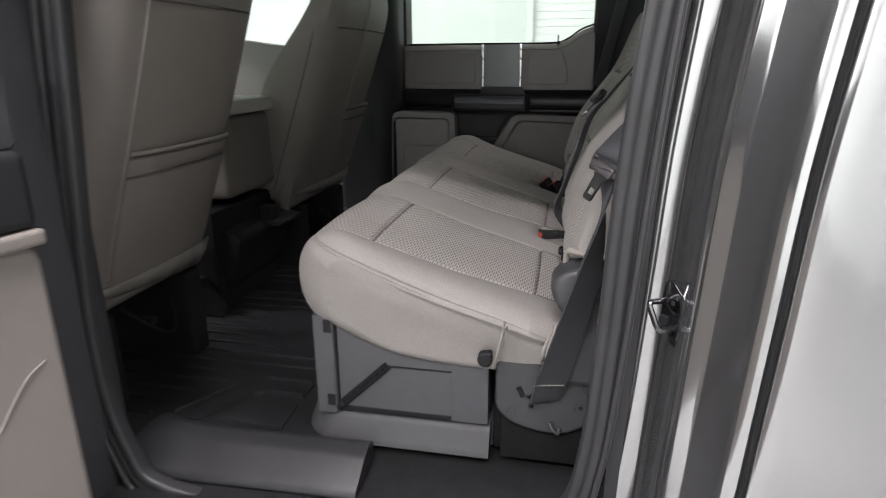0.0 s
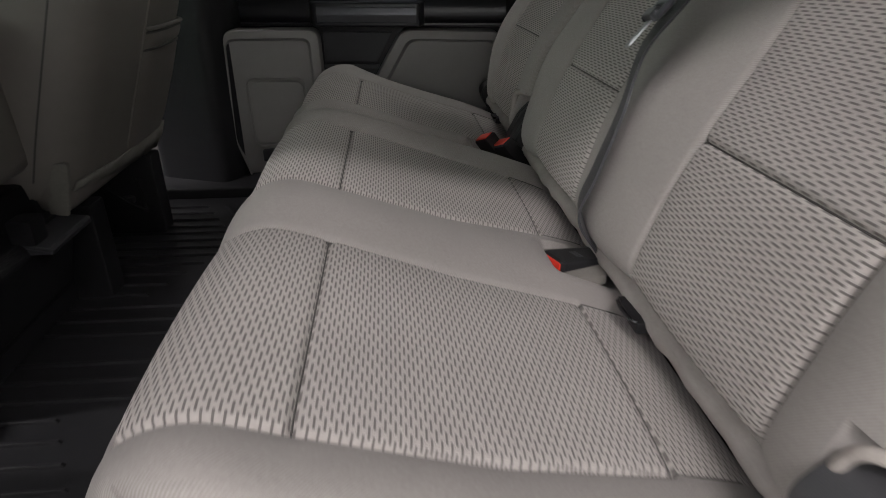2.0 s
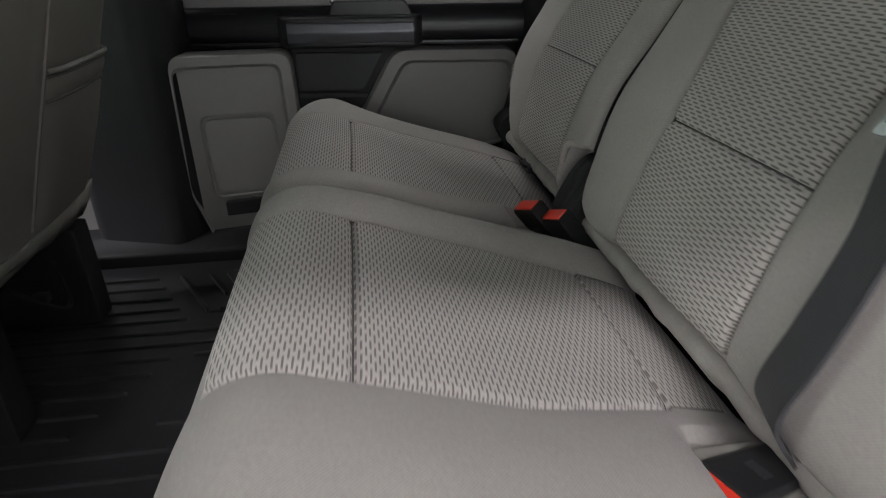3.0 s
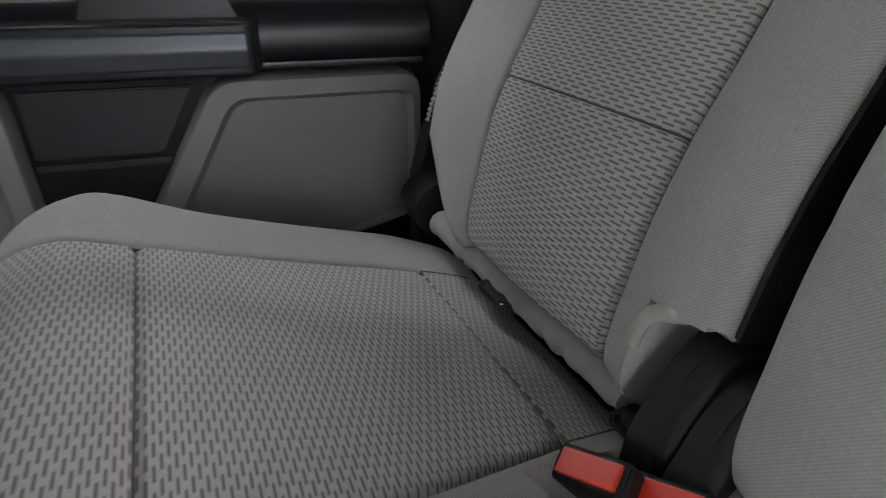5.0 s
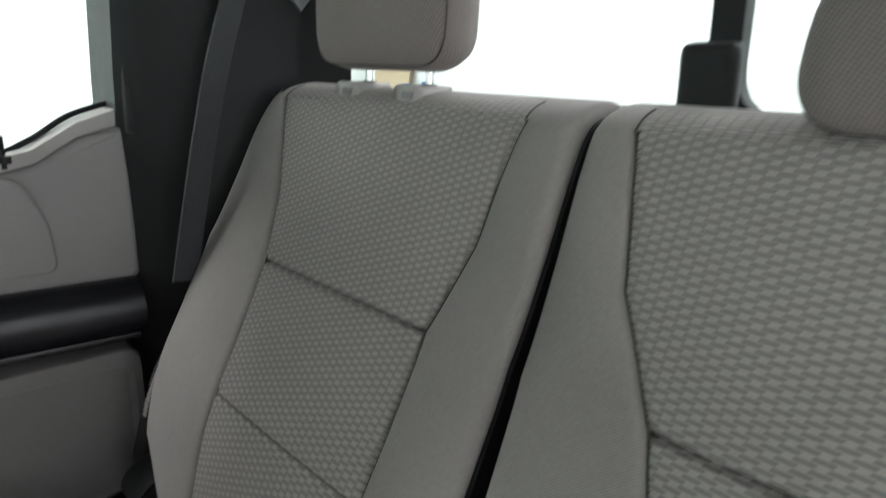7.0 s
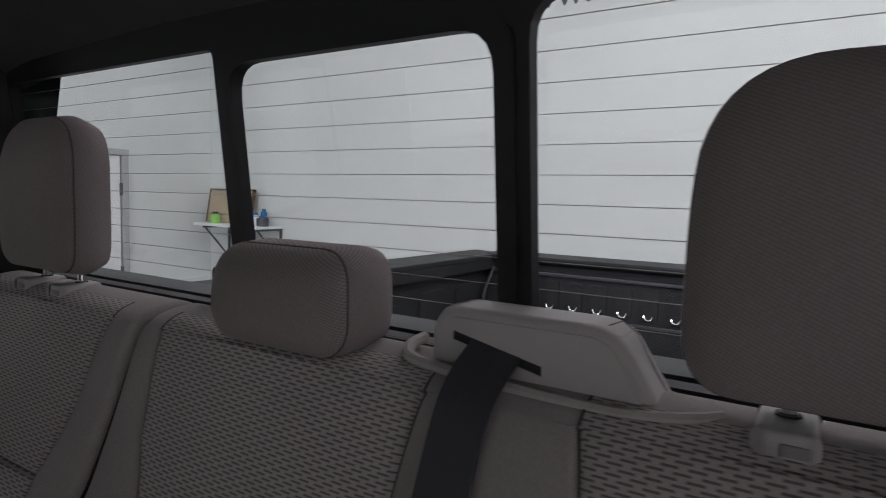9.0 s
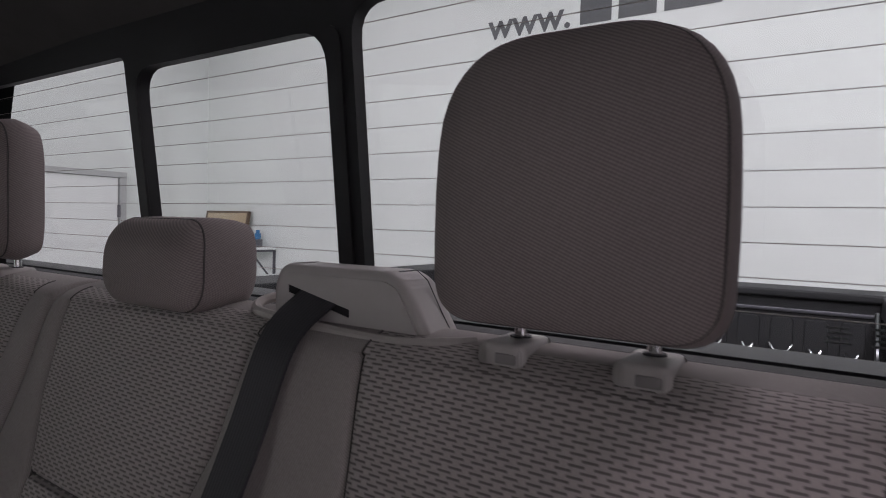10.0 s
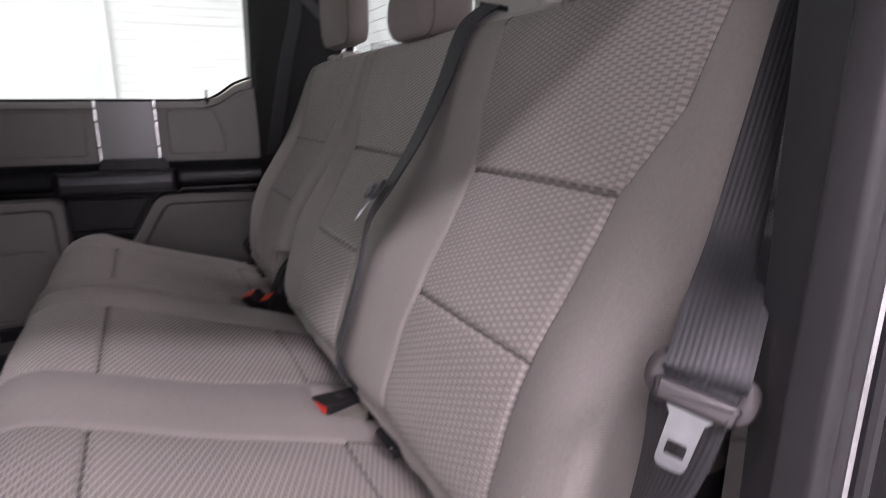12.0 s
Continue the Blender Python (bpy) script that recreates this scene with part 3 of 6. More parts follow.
def backrest(parent, lines, steps, strips, cut=None, low=3.0):
    holder = thing("backrest", (0, 0, 0), "", "")
    holder.parent = parent
    y0, y1 = [l if isinstance(l, (int, float)) else l[0] for l in (lines[0], lines[-1])]
    holder.location = (0.1 - parent.location.x, (y0 + y1) / 2 - parent.location.y, 0.26 - parent.location.z)
    panels = [(s, s + 1, 1.0, 8) for s in strips]
    grid, m, starts = pad_surface(BACK, lines, steps, BACK_END, seam_warp(panels, [(1.0, 0.004), (low, 0.005), (5, 0.009)]))
    if cut:
        for r in grid:
            for k, (p, uv) in enumerate(r):
                if p.z < 0.382:
                    w = cut(p.y)
                    if w > 0:
                        p.z += (0.382 + 0.02 * (p.z - 0.382) - p.z) * w
                        p.x += (max(p.x, 0.022) - p.x) * w
    names = []
    low_row = 42 if low == 3.0 else 47
    for s in strips:
        names += [("insert_panel", 15 / 14, low_row / 14, s), ("insert_panel", low_row / 14, 5, s), ("insert_panel", 5, 9, s)]
    upholster(holder, grid, m, starts, names)
    return holder


def along(lo, seam1, seam2, top, shoulder=None):
    """y of a panel edge at each point of the backrest profile; shoulder: its place between the upper seam and the top."""
    if shoulder is None:
        shoulder = seam2 * 0.6 + top * 0.4
    up = [lo, lo, (lo + seam1) / 2, seam1, (seam1 + seam2) / 2, seam2, shoulder, shoulder * 0.4 + top * 0.6, top, top, top]
    return up + [top] * (len(BACK) - len(up))


FAR_EDGE = [2.175, 2.175, 2.292, 2.312, 2.340, 2.362, 2.348, 2.330] + [2.312] * 8
SPLIT = along(1.798, 1.811, 1.836, 1.842)
SPLIT_FAR = along(1.826, 1.832, 1.850, 1.849)
double = thing("rear_bench_double", (-0.1, 1.33, 0.16), "two-place grey cloth rear bench with patterned insert panels", "car seat")
OUT = [0.024, 0.0, 0.0, 0.002, 0.004, 0.008, 0.012, 0.018, 0.026, 0.032, 0.034, 0.034, 0.03, 0.016]
def edge_line(rear, mid, front):
    """y of a cushion panel's edge at each point of the profile, from the rear to the front."""
    return [rear + (rear - mid) * 0.6, rear, mid, front] + [front] * (len(CUSHION) - 4)


cushion(double, [[0.884 + o for o in OUT], edge_line(0.995, 0.975, 0.968), edge_line(1.242, 1.243, 1.252), edge_line(1.430, 1.404, 1.402), edge_line(1.678, 1.698, 1.700), 1.778], [18, 30, 26, 30, 26], (1, 3),
        [lambda x, y: 0.022 * step(x + 0.105, 0.02) * step(y - 1.781 + (x + 0.099) * 0.34, 0.012), lambda x, y: 0.014 * step(x + 0.060, 0.012) * step(y - 1.296, 0.014) * step(1.404 - y, 0.014)], {4: 0.019, 2: 0.012})
backrest(double, [0.878, along(0.980, 0.977, 0.988, 0.938, 0.951), along(1.226, 1.211, 1.248, 1.303, 1.283), along(1.438, 1.442, 1.470, 1.436, 1.447), along(1.680, 1.668, 1.730, 1.804, 1.775), SPLIT],
         [40, 32, 20, 30, 18], (1, 3), lambda y: max(0.0, min(1.0, (0.924 - y) / 0.010)))
single = thing("rear_bench_single", (-0.1, 2.05, 0.16), "one-place grey cloth rear seat with patterned insert panels", "car seat")
cushion(single, [1.783, edge_line(1.887, 1.852, 1.850), edge_line(2.170, 2.171, 2.168), [2.288 - o for o in OUT]], [26, 40, 18], (1,), [lambda x, y: 0.034 * step(x + 0.103, 0.02) * step(1.860 - y, 0.013)], {0: 0.017, 2: 0.004})
backrest(single, [SPLIT_FAR, along(1.916, 1.919, 1.939, 1.906, 1.917), along(2.148, 2.167, 2.214, 2.285, 2.233), FAR_EDGE], [40, 32, 30], (1,), lambda y: step(1.883 - y, 0.008), 3.22)
# soft rolled tails of the covers, tucked in below the backrests
for seat, y0, y1 in ((double, 0.93, 1.80), (single, 1.89, 2.25)):
    tail = [(0.022 + 0.0015 * math.sin(i * 1.7), y0 + (y1 - y0) * i / 40, 0.285 + 0.0015 * math.sin(i * 2.3)) for i in range(41)]
    put("cover_tail", sweep(tail, ring(0.019, 14, 1.0, 0.85)), GATHER, seat, "plain cloth roll tucked in below the backrest")


def headrest(y, z0, z1, width, x0, x1, radii, lean, label, posts):
    """A padded head restraint: full front face, stitched edge seams, chrome posts in plastic guides."""
    top = thing("headrest", (0.267, y, z0 - 0.02), label, "headrest", "rear headrests")
    W = width / 2
    outline = rounded([(-W, z0), (W, z0), (W * 0.97, z1), (-W * 0.97, z1)], [radii[0], radii[0], radii[1] * 1.15, radii[1] * 1.15], 9)
    cz = (z0 + z1) / 2
    H = z1 - z0
    full = []
    for (a0, b0), (a1, b1) in zip(outline, outline[1:] + outline[:1]):
        steps = max(1, round(math.hypot(a1 - a0, b1 - b0) / 0.015))
        full += [(a0 + (a1 - a0) * k / steps, b0 + (b1 - b0) * k / steps) for k in range(steps)]
    # sides bulge a little: widest just below the middle
    outline = [(a * (1.012 - 0.055 * ((z - cz) / H + 0.08) ** 2 * 4), z) for a, z in full]
    D = x1 - x0
    rings = [(x1 - 0.004, 0.045), (x1 - 0.001, 0.022), (x1 - 0.008, 0.008), (x1 - 0.024, 0.0015), (x0 + D * 0.5, -0.002), (x0 + 0.026, 0.0), (x0 + 0.0165, 0.0022), (x0 + 0.0135, 0.0048), (x0 + 0.011, 0.0035),
             (x0 + 0.006, 0.009), (x0 + 0.001, 0.020), (x0 - 0.002, 0.030), (x0 - 0.004, 0.038), (x0 - 0.005, 0.044)]
    tight = min(1.0, H / 0.21)
    rows = [(x, 1 - i * tight / W, 1 - i * tight / (H / 2)) for x, i in rings]
    _, ky, kz = rows[0]
    rows = [(x1 + 0.002 - 0.006 * k, ky * k, kz * k) for k in (0.02, 0.3, 0.6, 0.85)] + rows
    _, ky, kz = rows[-1]
    rows += [(x0 - 0.005 - 0.007 * (1 - k * k), ky * k, kz * k) for k in (0.92, 0.8, 0.65, 0.5, 0.33, 0.16, 0.02)]
    bm = bmesh.new()
    uvl = bm.loops.layers.uv.new("cloth")
    made = [[bm.verts.new((x + lean * (z - cz) * kz + 0.032 * max(0, (z - cz) * kz / H) ** 2, y + a * ky, cz + (z - cz) * kz)) for a, z in outline] for x, ky, kz in rows]
    n = len(outline)
    for i in range(len(rows) - 1):
        for j in range(n):
            q = (j + 1) % n
            f = bm.faces.new((made[i][j], made[i][q], made[i + 1][q], made[i + 1][j]))
            for lp in f.loops:
                c = lp.vert.co
                lp[uvl].uv = (c.y, c.z) if i >= 11 else (c.x + c.y * 0.5, c.z + c.y * 0.5)
    bm.faces.new(made[0]), bm.faces.new(made[-1])
    put("pad", bm, HEADREST_CLOTH, top)
    edge = []
    for a, z in outline:
        edge.append((x0 + 0.0135 + lean * (z - cz) + 0.008 * max(0, (z - cz) / H) ** 2 * 4, y + a * (1 - 0.0035 * tight / W), cz + (z - cz) * (1 - 0.0035 * tight / (H / 2))))
    put("seam", sweep(edge, ring(0.0011, 5), True), SEAM, top, "dark stitched edge seam")
    for dy in posts:
        put("post", sweep([(0.267, y + dy, 0.79), (0.267, y + dy, z0 + 0.02)], ring(0.0055, 10)), CHROME, top, "chrome post")
        g = slab(rounded([(0.230, y + dy - 0.018), (0.230, y + dy + 0.018), (0.287, y + dy + 0.018), (0.287, y + dy - 0.018)], 0.007), 2, 0.790, 0.8115, 0.006, 4)
        put("post_guide", g, TRIM_LIGHT, top, "grey plastic post guide")
        put("post_collar", sweep([(0.267, y + dy, 0.808), (0.267, y + dy, 0.8128)], ring(0.0085, 12)), BLACK, top)
        put("release_button", box((0.2280, y + dy - 0.014, 0.7965), (0.232, y + dy + 0.003, 0.8045), 0.0015), TRIM, top)
    return top


headrest(1.132, 0.822, 1.044, 0.221, 0.222, 0.292, (0.035, 0.066), 0.0, "tall grey-brown cloth headrest on two chrome posts", (-0.060, 0.044))
headrest(2.121, 0.827, 1.049, 0.218, 0.219, 0.292, (0.035, 0.066), 0.0, "tall grey cloth headrest on two chrome posts", (-0.051, 0.051))
headrest(1.610, 0.796, 0.899, 0.187, 0.206, 0.296, (0.036, 0.030), 0.03, "low wide grey cloth headrest of the middle place", ())


def on_profile(profile, t, inset):
    """A point of a pad's side profile, drawn in by inset."""
    n = len(profile)
    P = [Vector((x, 0, z)) for x, z in profile]
    area = sum(P[i].x * P[(i + 1) % n].z - P[(i + 1) % n].x * P[i].z for i in range(n))

    def on(t):
        i, f = int(t) % n, t - int(t)
        p0, p1, p2, p3 = P[i - 1], P[i], P[(i + 1) % n], P[(i + 2) % n]
        return 0.5 * ((2 * p1) + (p2 - p0) * f + (2 * p0 - 5 * p1 + 4 * p2 - p3) * f * f + (3 * p1 - p0 - 3 * p2 + p3) * f ** 3)
    d = (on(t + 0.02) - on(t - 0.02)).normalized()
    return on(t) - Vector((d.z, 0, -d.x)) * (1 if area > 0 else -1) * inset


def stitches(pts, r=0.0007, length=0.0048, gap=0.0022):
    """A row of single stitches along a line."""
    pts = [Vector(p) for p in pts]
    arc = [0.0]
    for a, b in zip(pts, pts[1:]):
        arc.append(arc[-1] + (b - a).length)

    def at(s):
        k = 0
        while k < len(arc) - 2 and arc[k + 1] < s:
            k += 1
        return pts[k].lerp(pts[k + 1], (s - arc[k]) / max(1e-6, arc[k + 1] - arc[k]))
    bm = bmesh.new()
    s = 0.0
    while s + length < arc[-1]:
        a, b = at(s), at(s + length)
        d = (b - a).normalized()
        side = d.cross(Vector((0.3, -1, 0.6))).normalized()
        n = side.cross(d)
        e = [bm.verts.new(a - d * r), bm.verts.new(b + d * r)]
        mid = [[bm.verts.new(p + (side * math.cos(w) + n * math.sin(w)) * r) for w in (0.0, 1.571, 3.142, 4.712)] for p in (a + d * r, b - d * r)]
        for j in range(4):
            k = (j + 1) % 4
            bm.faces.new((e[0], mid[0][k], mid[0][j])), bm.faces.new((e[1], mid[1][j], mid[1][k]))
            bm.faces.new((mid[0][j], mid[0][k], mid[1][k], mid[1][j]))
        s += length + gap
    bmesh.ops.recalc_face_normals(bm, faces=bm.faces)
    return bm


def edge_seam(parent, profile, t0, t1, line, end_r, dy, steps=60, r=0.0010):
    """Stitching along the outer edge of a pad."""
    pts = []
    for i in range(steps + 1):
        t = t0 + (t1 - t0) * i / steps
        p = on_profile(profile, t, end_inset(end_r(t) if callable(end_r) else end_r, abs(dy)) + 0.0002)
        y = line if isinstance(line, (int, float)) else line[int(t) % len(line)] * (1 - t % 1) + line[(int(t) + 1) % len(line)] * (t % 1)
        pts.append((p.x + (corner(p.x, y + dy) if profile is CUSHION else 0), y + dy, p.z))
    put("edge_seam", sweep(pts, ring(r, 5)), SEAM, parent, "dark stitched edge seam")


side_line = curve([(-0.392, 0.912, 0.380), (-0.372, 0.8965, 0.3715), (-0.333, 0.8875, 0.356), (-0.256, 0.8845, 0.326), (-0.175, 0.8842, 0.296), (-0.086, 0.8845, 0.268), (-0.022, 0.8855, 0.244)], 8)
put("side_seam", sweep([p + Vector((0, 0.0006, 0)) for p in side_line], ring(0.0006, 5)), STITCH, double, "stitched seam along the cushion's side")
put("stitching", stitches([p + Vector((0, 0.0006, -0.0075)) for p in side_line[:-6]], 0.0006), STITCH, double)
edge_seam(double, BACK, 2.6, 8.4, 0.878, BACK_END, 0.0165, r=0.0007)
bolster = []
for i in range(81):
    p = on_profile(BACK, 2.6 + 5.8 * i / 80, end_inset(BACK_END, 0.0105) - 0.0002)
    bolster.append((p.x, 0.8885, p.z))
put("stitching", stitches(bolster, 0.0009, 0.0056, 0.0022), SEAM, double, "dark stitching along the bolster's edge")
edge_seam(double, BACK, 2.2, 7.6, SPLIT, BACK_END, -0.005, r=0.0008)
edge_seam(single, BACK, 2.9, 7.3, SPLIT_FAR, BACK_END, 0.005, r=0.0007)
edge_seam(single, BACK, 2.9, 7.3, SPLIT_FAR, BACK_END, 0.013, r=0.0007)
edge_seam(single, CUSHION, 0.6, 5.2, 1.783, cushion_end, 0.005)
edge_seam(double, CUSHION, 0.6, 5.2, 1.778, cushion_end, -0.005)
edge_seam(single, BACK, 2.6, 8.4, 2.322, BACK_END, -0.0135)
put("edge_cord", sweep(curve([(0.006, 0.921, 0.325), (0.001, 0.917, 0.348), (0.001, 0.911, 0.368), (0.004, 0.902, 0.379), (0.014, 0.891, 0.381), (0.036, 0.882, 0.380), (0.060, 0.879, 0.379), (0.094, 0.878, 0.378), (0.135, 0.878, 0.378)], 6), ring(0.0046, 9)), TWILL_PLAIN, double, "rounded cloth edge roll")


def gathers(parent, profile, t0, t1, line, end_r, dy, r=0.0030, pitch=0.0065):
    """Cloth drawn into small tucks along a seam."""
    dense = [on_profile(profile, t0 + (t1 - t0) * i / 800, 0) for i in range(801)]
    arc, at = 0.0, [0.0]
    for a, b in zip(dense, dense[1:]):
        arc += (b - a).length
        at.append(arc)
    bm = bmesh.new()
    rows = []
    count = int(arc / pitch) * 6
    k = 0
    for i in range(count + 1):
        want = arc * i / count
        while k < 799 and at[k + 1] < want:
            k += 1
        t = t0 + (t1 - t0) * k / 800
        p = on_profile(profile, t, end_inset(end_r, abs(dy)) + 0.0006)
        q = on_profile(profile, t, end_inset(end_r, abs(dy)) + 0.0106)
        n = (p - q).normalized()
        rr = r * (0.72 + 0.28 * math.sin(2 * math.pi * want / pitch)) * (0.9 + 0.2 * math.sin(want * 91))
        rows.append([bm.verts.new((p.x + n.x * rr * 0.75 * math.sin(a), line + dy + rr * 1.9 * math.cos(a), p.z + n.z * rr * 0.75 * math.sin(a))) for a in (j * math.pi / 4 for j in range(8))])
    for u, v in zip(rows, rows[1:]):
        for j in range(8):
            bm.faces.new((u[j], u[(j + 1) % 8], v[(j + 1) % 8], v[j]))
    put("gathered_seam", bm, GATHER, parent, "cloth gathered along the edge seam")


gathers(double, BACK, 2.15, 8.2, 0.878, BACK_END, 0.020)
gathers(single, BACK, 2.15, 8.2, 2.322, BACK_END, -0.020)
# stitched side flap with its strap loop
put("flap_edge", sweep(curve([(-0.085, 0.8838, 0.268), (-0.087, 0.8836, 0.250), (-0.092, 0.8862, 0.222), (-0.097, 0.893, 0.198), (-0.102, 0.903, 0.178)], 5), ring(0.0024, 7)), GATHER, double, "folded edge of the sewn side flap")
put("stitching", stitches(curve([(-0.0795, 0.8832, 0.262), (-0.082, 0.8832, 0.246), (-0.0865, 0.8862, 0.220), (-0.0915, 0.893, 0.197)], 5), 0.0007), STITCH, double)
put("strap_loop", slab(rounded([(-0.126, 0.197), (-0.122, 0.211), (-0.103, 0.214), (-0.1015, 0.197), (-0.106, 0.188), (-0.119, 0.187)], 0.005, 4), 1, 0.884, 0.899, 0.004, 3), BLACK, double, "small black strap loop")
# cloth bunched into upright folds at the cushion's rear corner
for k, (x, top, low) in enumerate(((-0.0225, 0.258, 0.200), (-0.0165, 0.262, 0.199), (-0.0105, 0.258, 0.204))):
    fold = curve([(x + 0.010, 0.906, top), (x + 0.005, 0.8955 + 0.0012 * k, top * 0.75 + low * 0.25), (x, 0.8905 + 0.0012 * k, (top + low) / 2), (x - 0.003, 0.8915 + 0.001 * k, low * 0.8 + top * 0.2), (x - 0.004, 0.902, low)], 6)
    put("fold", sweep(fold, ring(0.0036, 10, 0.85, 1.1)), GATHER, double, "bunched cloth fold at the cushion's corner")
# thin panel on the near backrest's outer side, darker than its cover
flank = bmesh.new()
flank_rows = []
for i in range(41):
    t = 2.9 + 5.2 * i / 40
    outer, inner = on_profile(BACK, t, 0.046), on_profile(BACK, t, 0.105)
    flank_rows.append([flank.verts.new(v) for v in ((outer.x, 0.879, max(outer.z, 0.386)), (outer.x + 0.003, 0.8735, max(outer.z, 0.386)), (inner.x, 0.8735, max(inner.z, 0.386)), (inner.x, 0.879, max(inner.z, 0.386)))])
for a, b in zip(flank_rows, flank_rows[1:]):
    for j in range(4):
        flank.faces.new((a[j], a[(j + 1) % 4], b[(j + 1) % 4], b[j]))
put("side_panel", flank, SIDE_DARK, double, "darker panel on the backrest's outer side")
# black filler along the far backrest's edge, added for the shade in the gap
shell = bmesh.new()
gap_rows = []
for i in range(49):
    t = 1.9 + 7.0 * i / 48
    y = SPLIT_FAR[int(t)] * (1 - t % 1) + SPLIT_FAR[int(t) + 1] * (t % 1)
    outer, inner = on_profile(BACK, t, 0.0095), on_profile(BACK, t, 0.060)
    gap_rows.append([shell.verts.new(v) for v in ((outer.x, y - 0.0045, outer.z), (outer.x, y - 0.0005, outer.z), (inner.x, y - 0.0005, inner.z), (inner.x, y - 0.0045, inner.z))])
for a, b in zip(gap_rows, gap_rows[1:]):
    for j in range(4):
        shell.faces.new((a[j], a[(j + 1) % 4], b[(j + 1) % 4], b[j]))
put("side_shell", shell, BLACK, single, "black filler strip standing in for the gap's shade")
# hem of the far backrest at the gap
put("edge_cord", sweep(curve([(0.008, 1.888, 0.322), (0.002, 1.886, 0.348), (0.002, 1.881, 0.367), (0.005, 1.872, 0.379), (0.014, 1.860, 0.382), (0.034, 1.848, 0.382), (0.060, 1.838, 0.381), (0.100, 1.833, 0.380)], 6), ring(0.0062, 10)), TWILL_PLAIN, single, "rounded cloth edge roll at the split")
for y0, y1 in ((1.848, 1.886), (2.05, 2.10), (1.178, 1.230)):
    anchor = thing("child_seat_anchor", (0.0, (y0 + y1) / 2, 0.31), "black wire child seat anchor between cushion and backrest", "anchor", "child seat anchors")
    put("wire", sweep(curve([(0.03, y0, 0.274), (-0.003, y0 + 0.004, 0.283), (-0.0085, y0 + 0.012, 0.284), (-0.0085, y1 - 0.012, 0.284), (-0.003, y1 - 0.004, 0.283), (0.03, y1, 0.274)], 4), ring(0.0026, 8)), GLOSS_BLACK, anchor)
    put("guide", box((-0.0055, y0 - 0.003, 0.272), (0.02, y1 + 0.003, 0.285), 0.003), BLACK, anchor)
def domed(outline, y0, y1, r):
    """A moulded cap: an outline in x and z, full at y1 and rounded off towards y0."""
    o = rounded(outline, 0.014, 6)
    cx, cz = sum(p[0] for p in o) / len(o), sum(p[1] for p in o) / len(o)
    half = max(max(p[0] for p in o) - cx, max(p[1] for p in o) - cz)
    d = 1 if y0 > y1 else -1
    bm = bmesh.new()
    steps = [(y1, 0.0)] + [(y0 - d * r * (1 - math.sin(a)), r * (1 - math.cos(a))) for a in (i * math.pi / 12 for i in range(7))]
    rows = []
    for y, ins in steps + [(y0 + d * 0.001, half * 0.6), (y0 + d * 0.0015, half * 0.97)]:
        k = 1 - ins / half
        rows.append([bm.verts.new((cx + (x - cx) * k, y, cz + (z - cz) * k)) for x, z in o])
    n = len(o)
    for r0, r1 in zip(rows, rows[1:]):
        for j in range(n):
            bm.faces.new((r0[j], r0[(j + 1) % n], r1[(j + 1) % n], r1[j]))
    bm.faces.new(rows[0]), bm.faces.new(rows[-1])
    return bm


# black hinge covers in the gap between the seats
for y0, y1, dz in ((1.824, 1.857, 0.0), (1.790, 1.822, -0.012)):
    hinge = thing("hinge_cover", (0.05, (y0 + y1) / 2, 0.26), "black plastic seat hinge cover between the rear seats", "hinge cover", "hinge covers")
    put("shell", domed([(-0.024, 0.235), (-0.018, 0.300 + dz), (0.006, 0.346 + dz), (0.03, 0.370 + dz), (0.10, 0.366 + dz), (0.12, 0.30), (0.12, 0.235)], y0, y1, 0.009), BLACK, hinge)
    put("parting_line", sweep([(-0.0195, y1 - 0.016, 0.29 + dz), (0.0055, y1 - 0.016, 0.3465 + dz), (0.03, y1 - 0.016, 0.3705 + dz), (0.10, y1 - 0.016, 0.3665 + dz)], ring(0.0008, 5)), BLACK, hinge)


COVER = [(-0.022, 0.337), (-0.010, 0.303), (0.010, 0.282), (0.030, 0.290), (0.052, 0.340), (0.058, 0.362), (0.030, 0.366), (0.000, 0.361)]
hinge = thing("hinge_cover", (0.01, 0.88, 0.275), "charcoal plastic recliner cover at the seat's outer corner", "hinge cover", "hinge covers")
put("shell", domed(COVER, 0.864, 0.920, 0.012), QUARTER, hinge)
put("bolt_rim", sweep([(0.012, 0.8625, 0.303), (0.012, 0.868, 0.303)], ring(0.0095, 16)), BLACK, hinge)
put("bolt_collar", sweep([(0.012 + 0.0085 * math.cos(i * 0.3927), 0.8622, 0.303 + 0.0085 * math.sin(i * 0.3927)) for i in range(16)], ring(0.0012, 5), True), GUNMETAL, hinge)
put("bolt", sweep([(0.012, 0.8605, 0.303), (0.012, 0.866, 0.303)], ring(0.0055, 6)), GUNMETAL, hinge, "dark hexagonal bolt head")
hinge = thing("hinge_cover", (0.01, 2.325, 0.275), "black plastic recliner cover beside the far door", "hinge cover", "hinge covers")
put("shell", domed([(x + 0.012, z - 0.034) for x, z in COVER], 2.336, 2.270, 0.012), BLACK, hinge)

# ---- under the near seat ----
base = thing("under_seat_box", (-0.25, 1.33, 0.0), "grey moulded storage box under the double rear seat", "storage box")
put("side_panel", slab(rounded([(-0.372, 0.056), (-0.372, 0.235), (-0.112, 0.19), (-0.112, 0.056)], 0.004), 1, 0.932, 0.945, 0.002), BOXGREY, base)
put("corner_post", slab(rounded([(-0.412, 0.924), (-0.412, 0.948), (-0.376, 0.948), (-0.376, 0.924)], 0.004), 2, 0.05, 0.235, 0.002), BOXGREY, base)
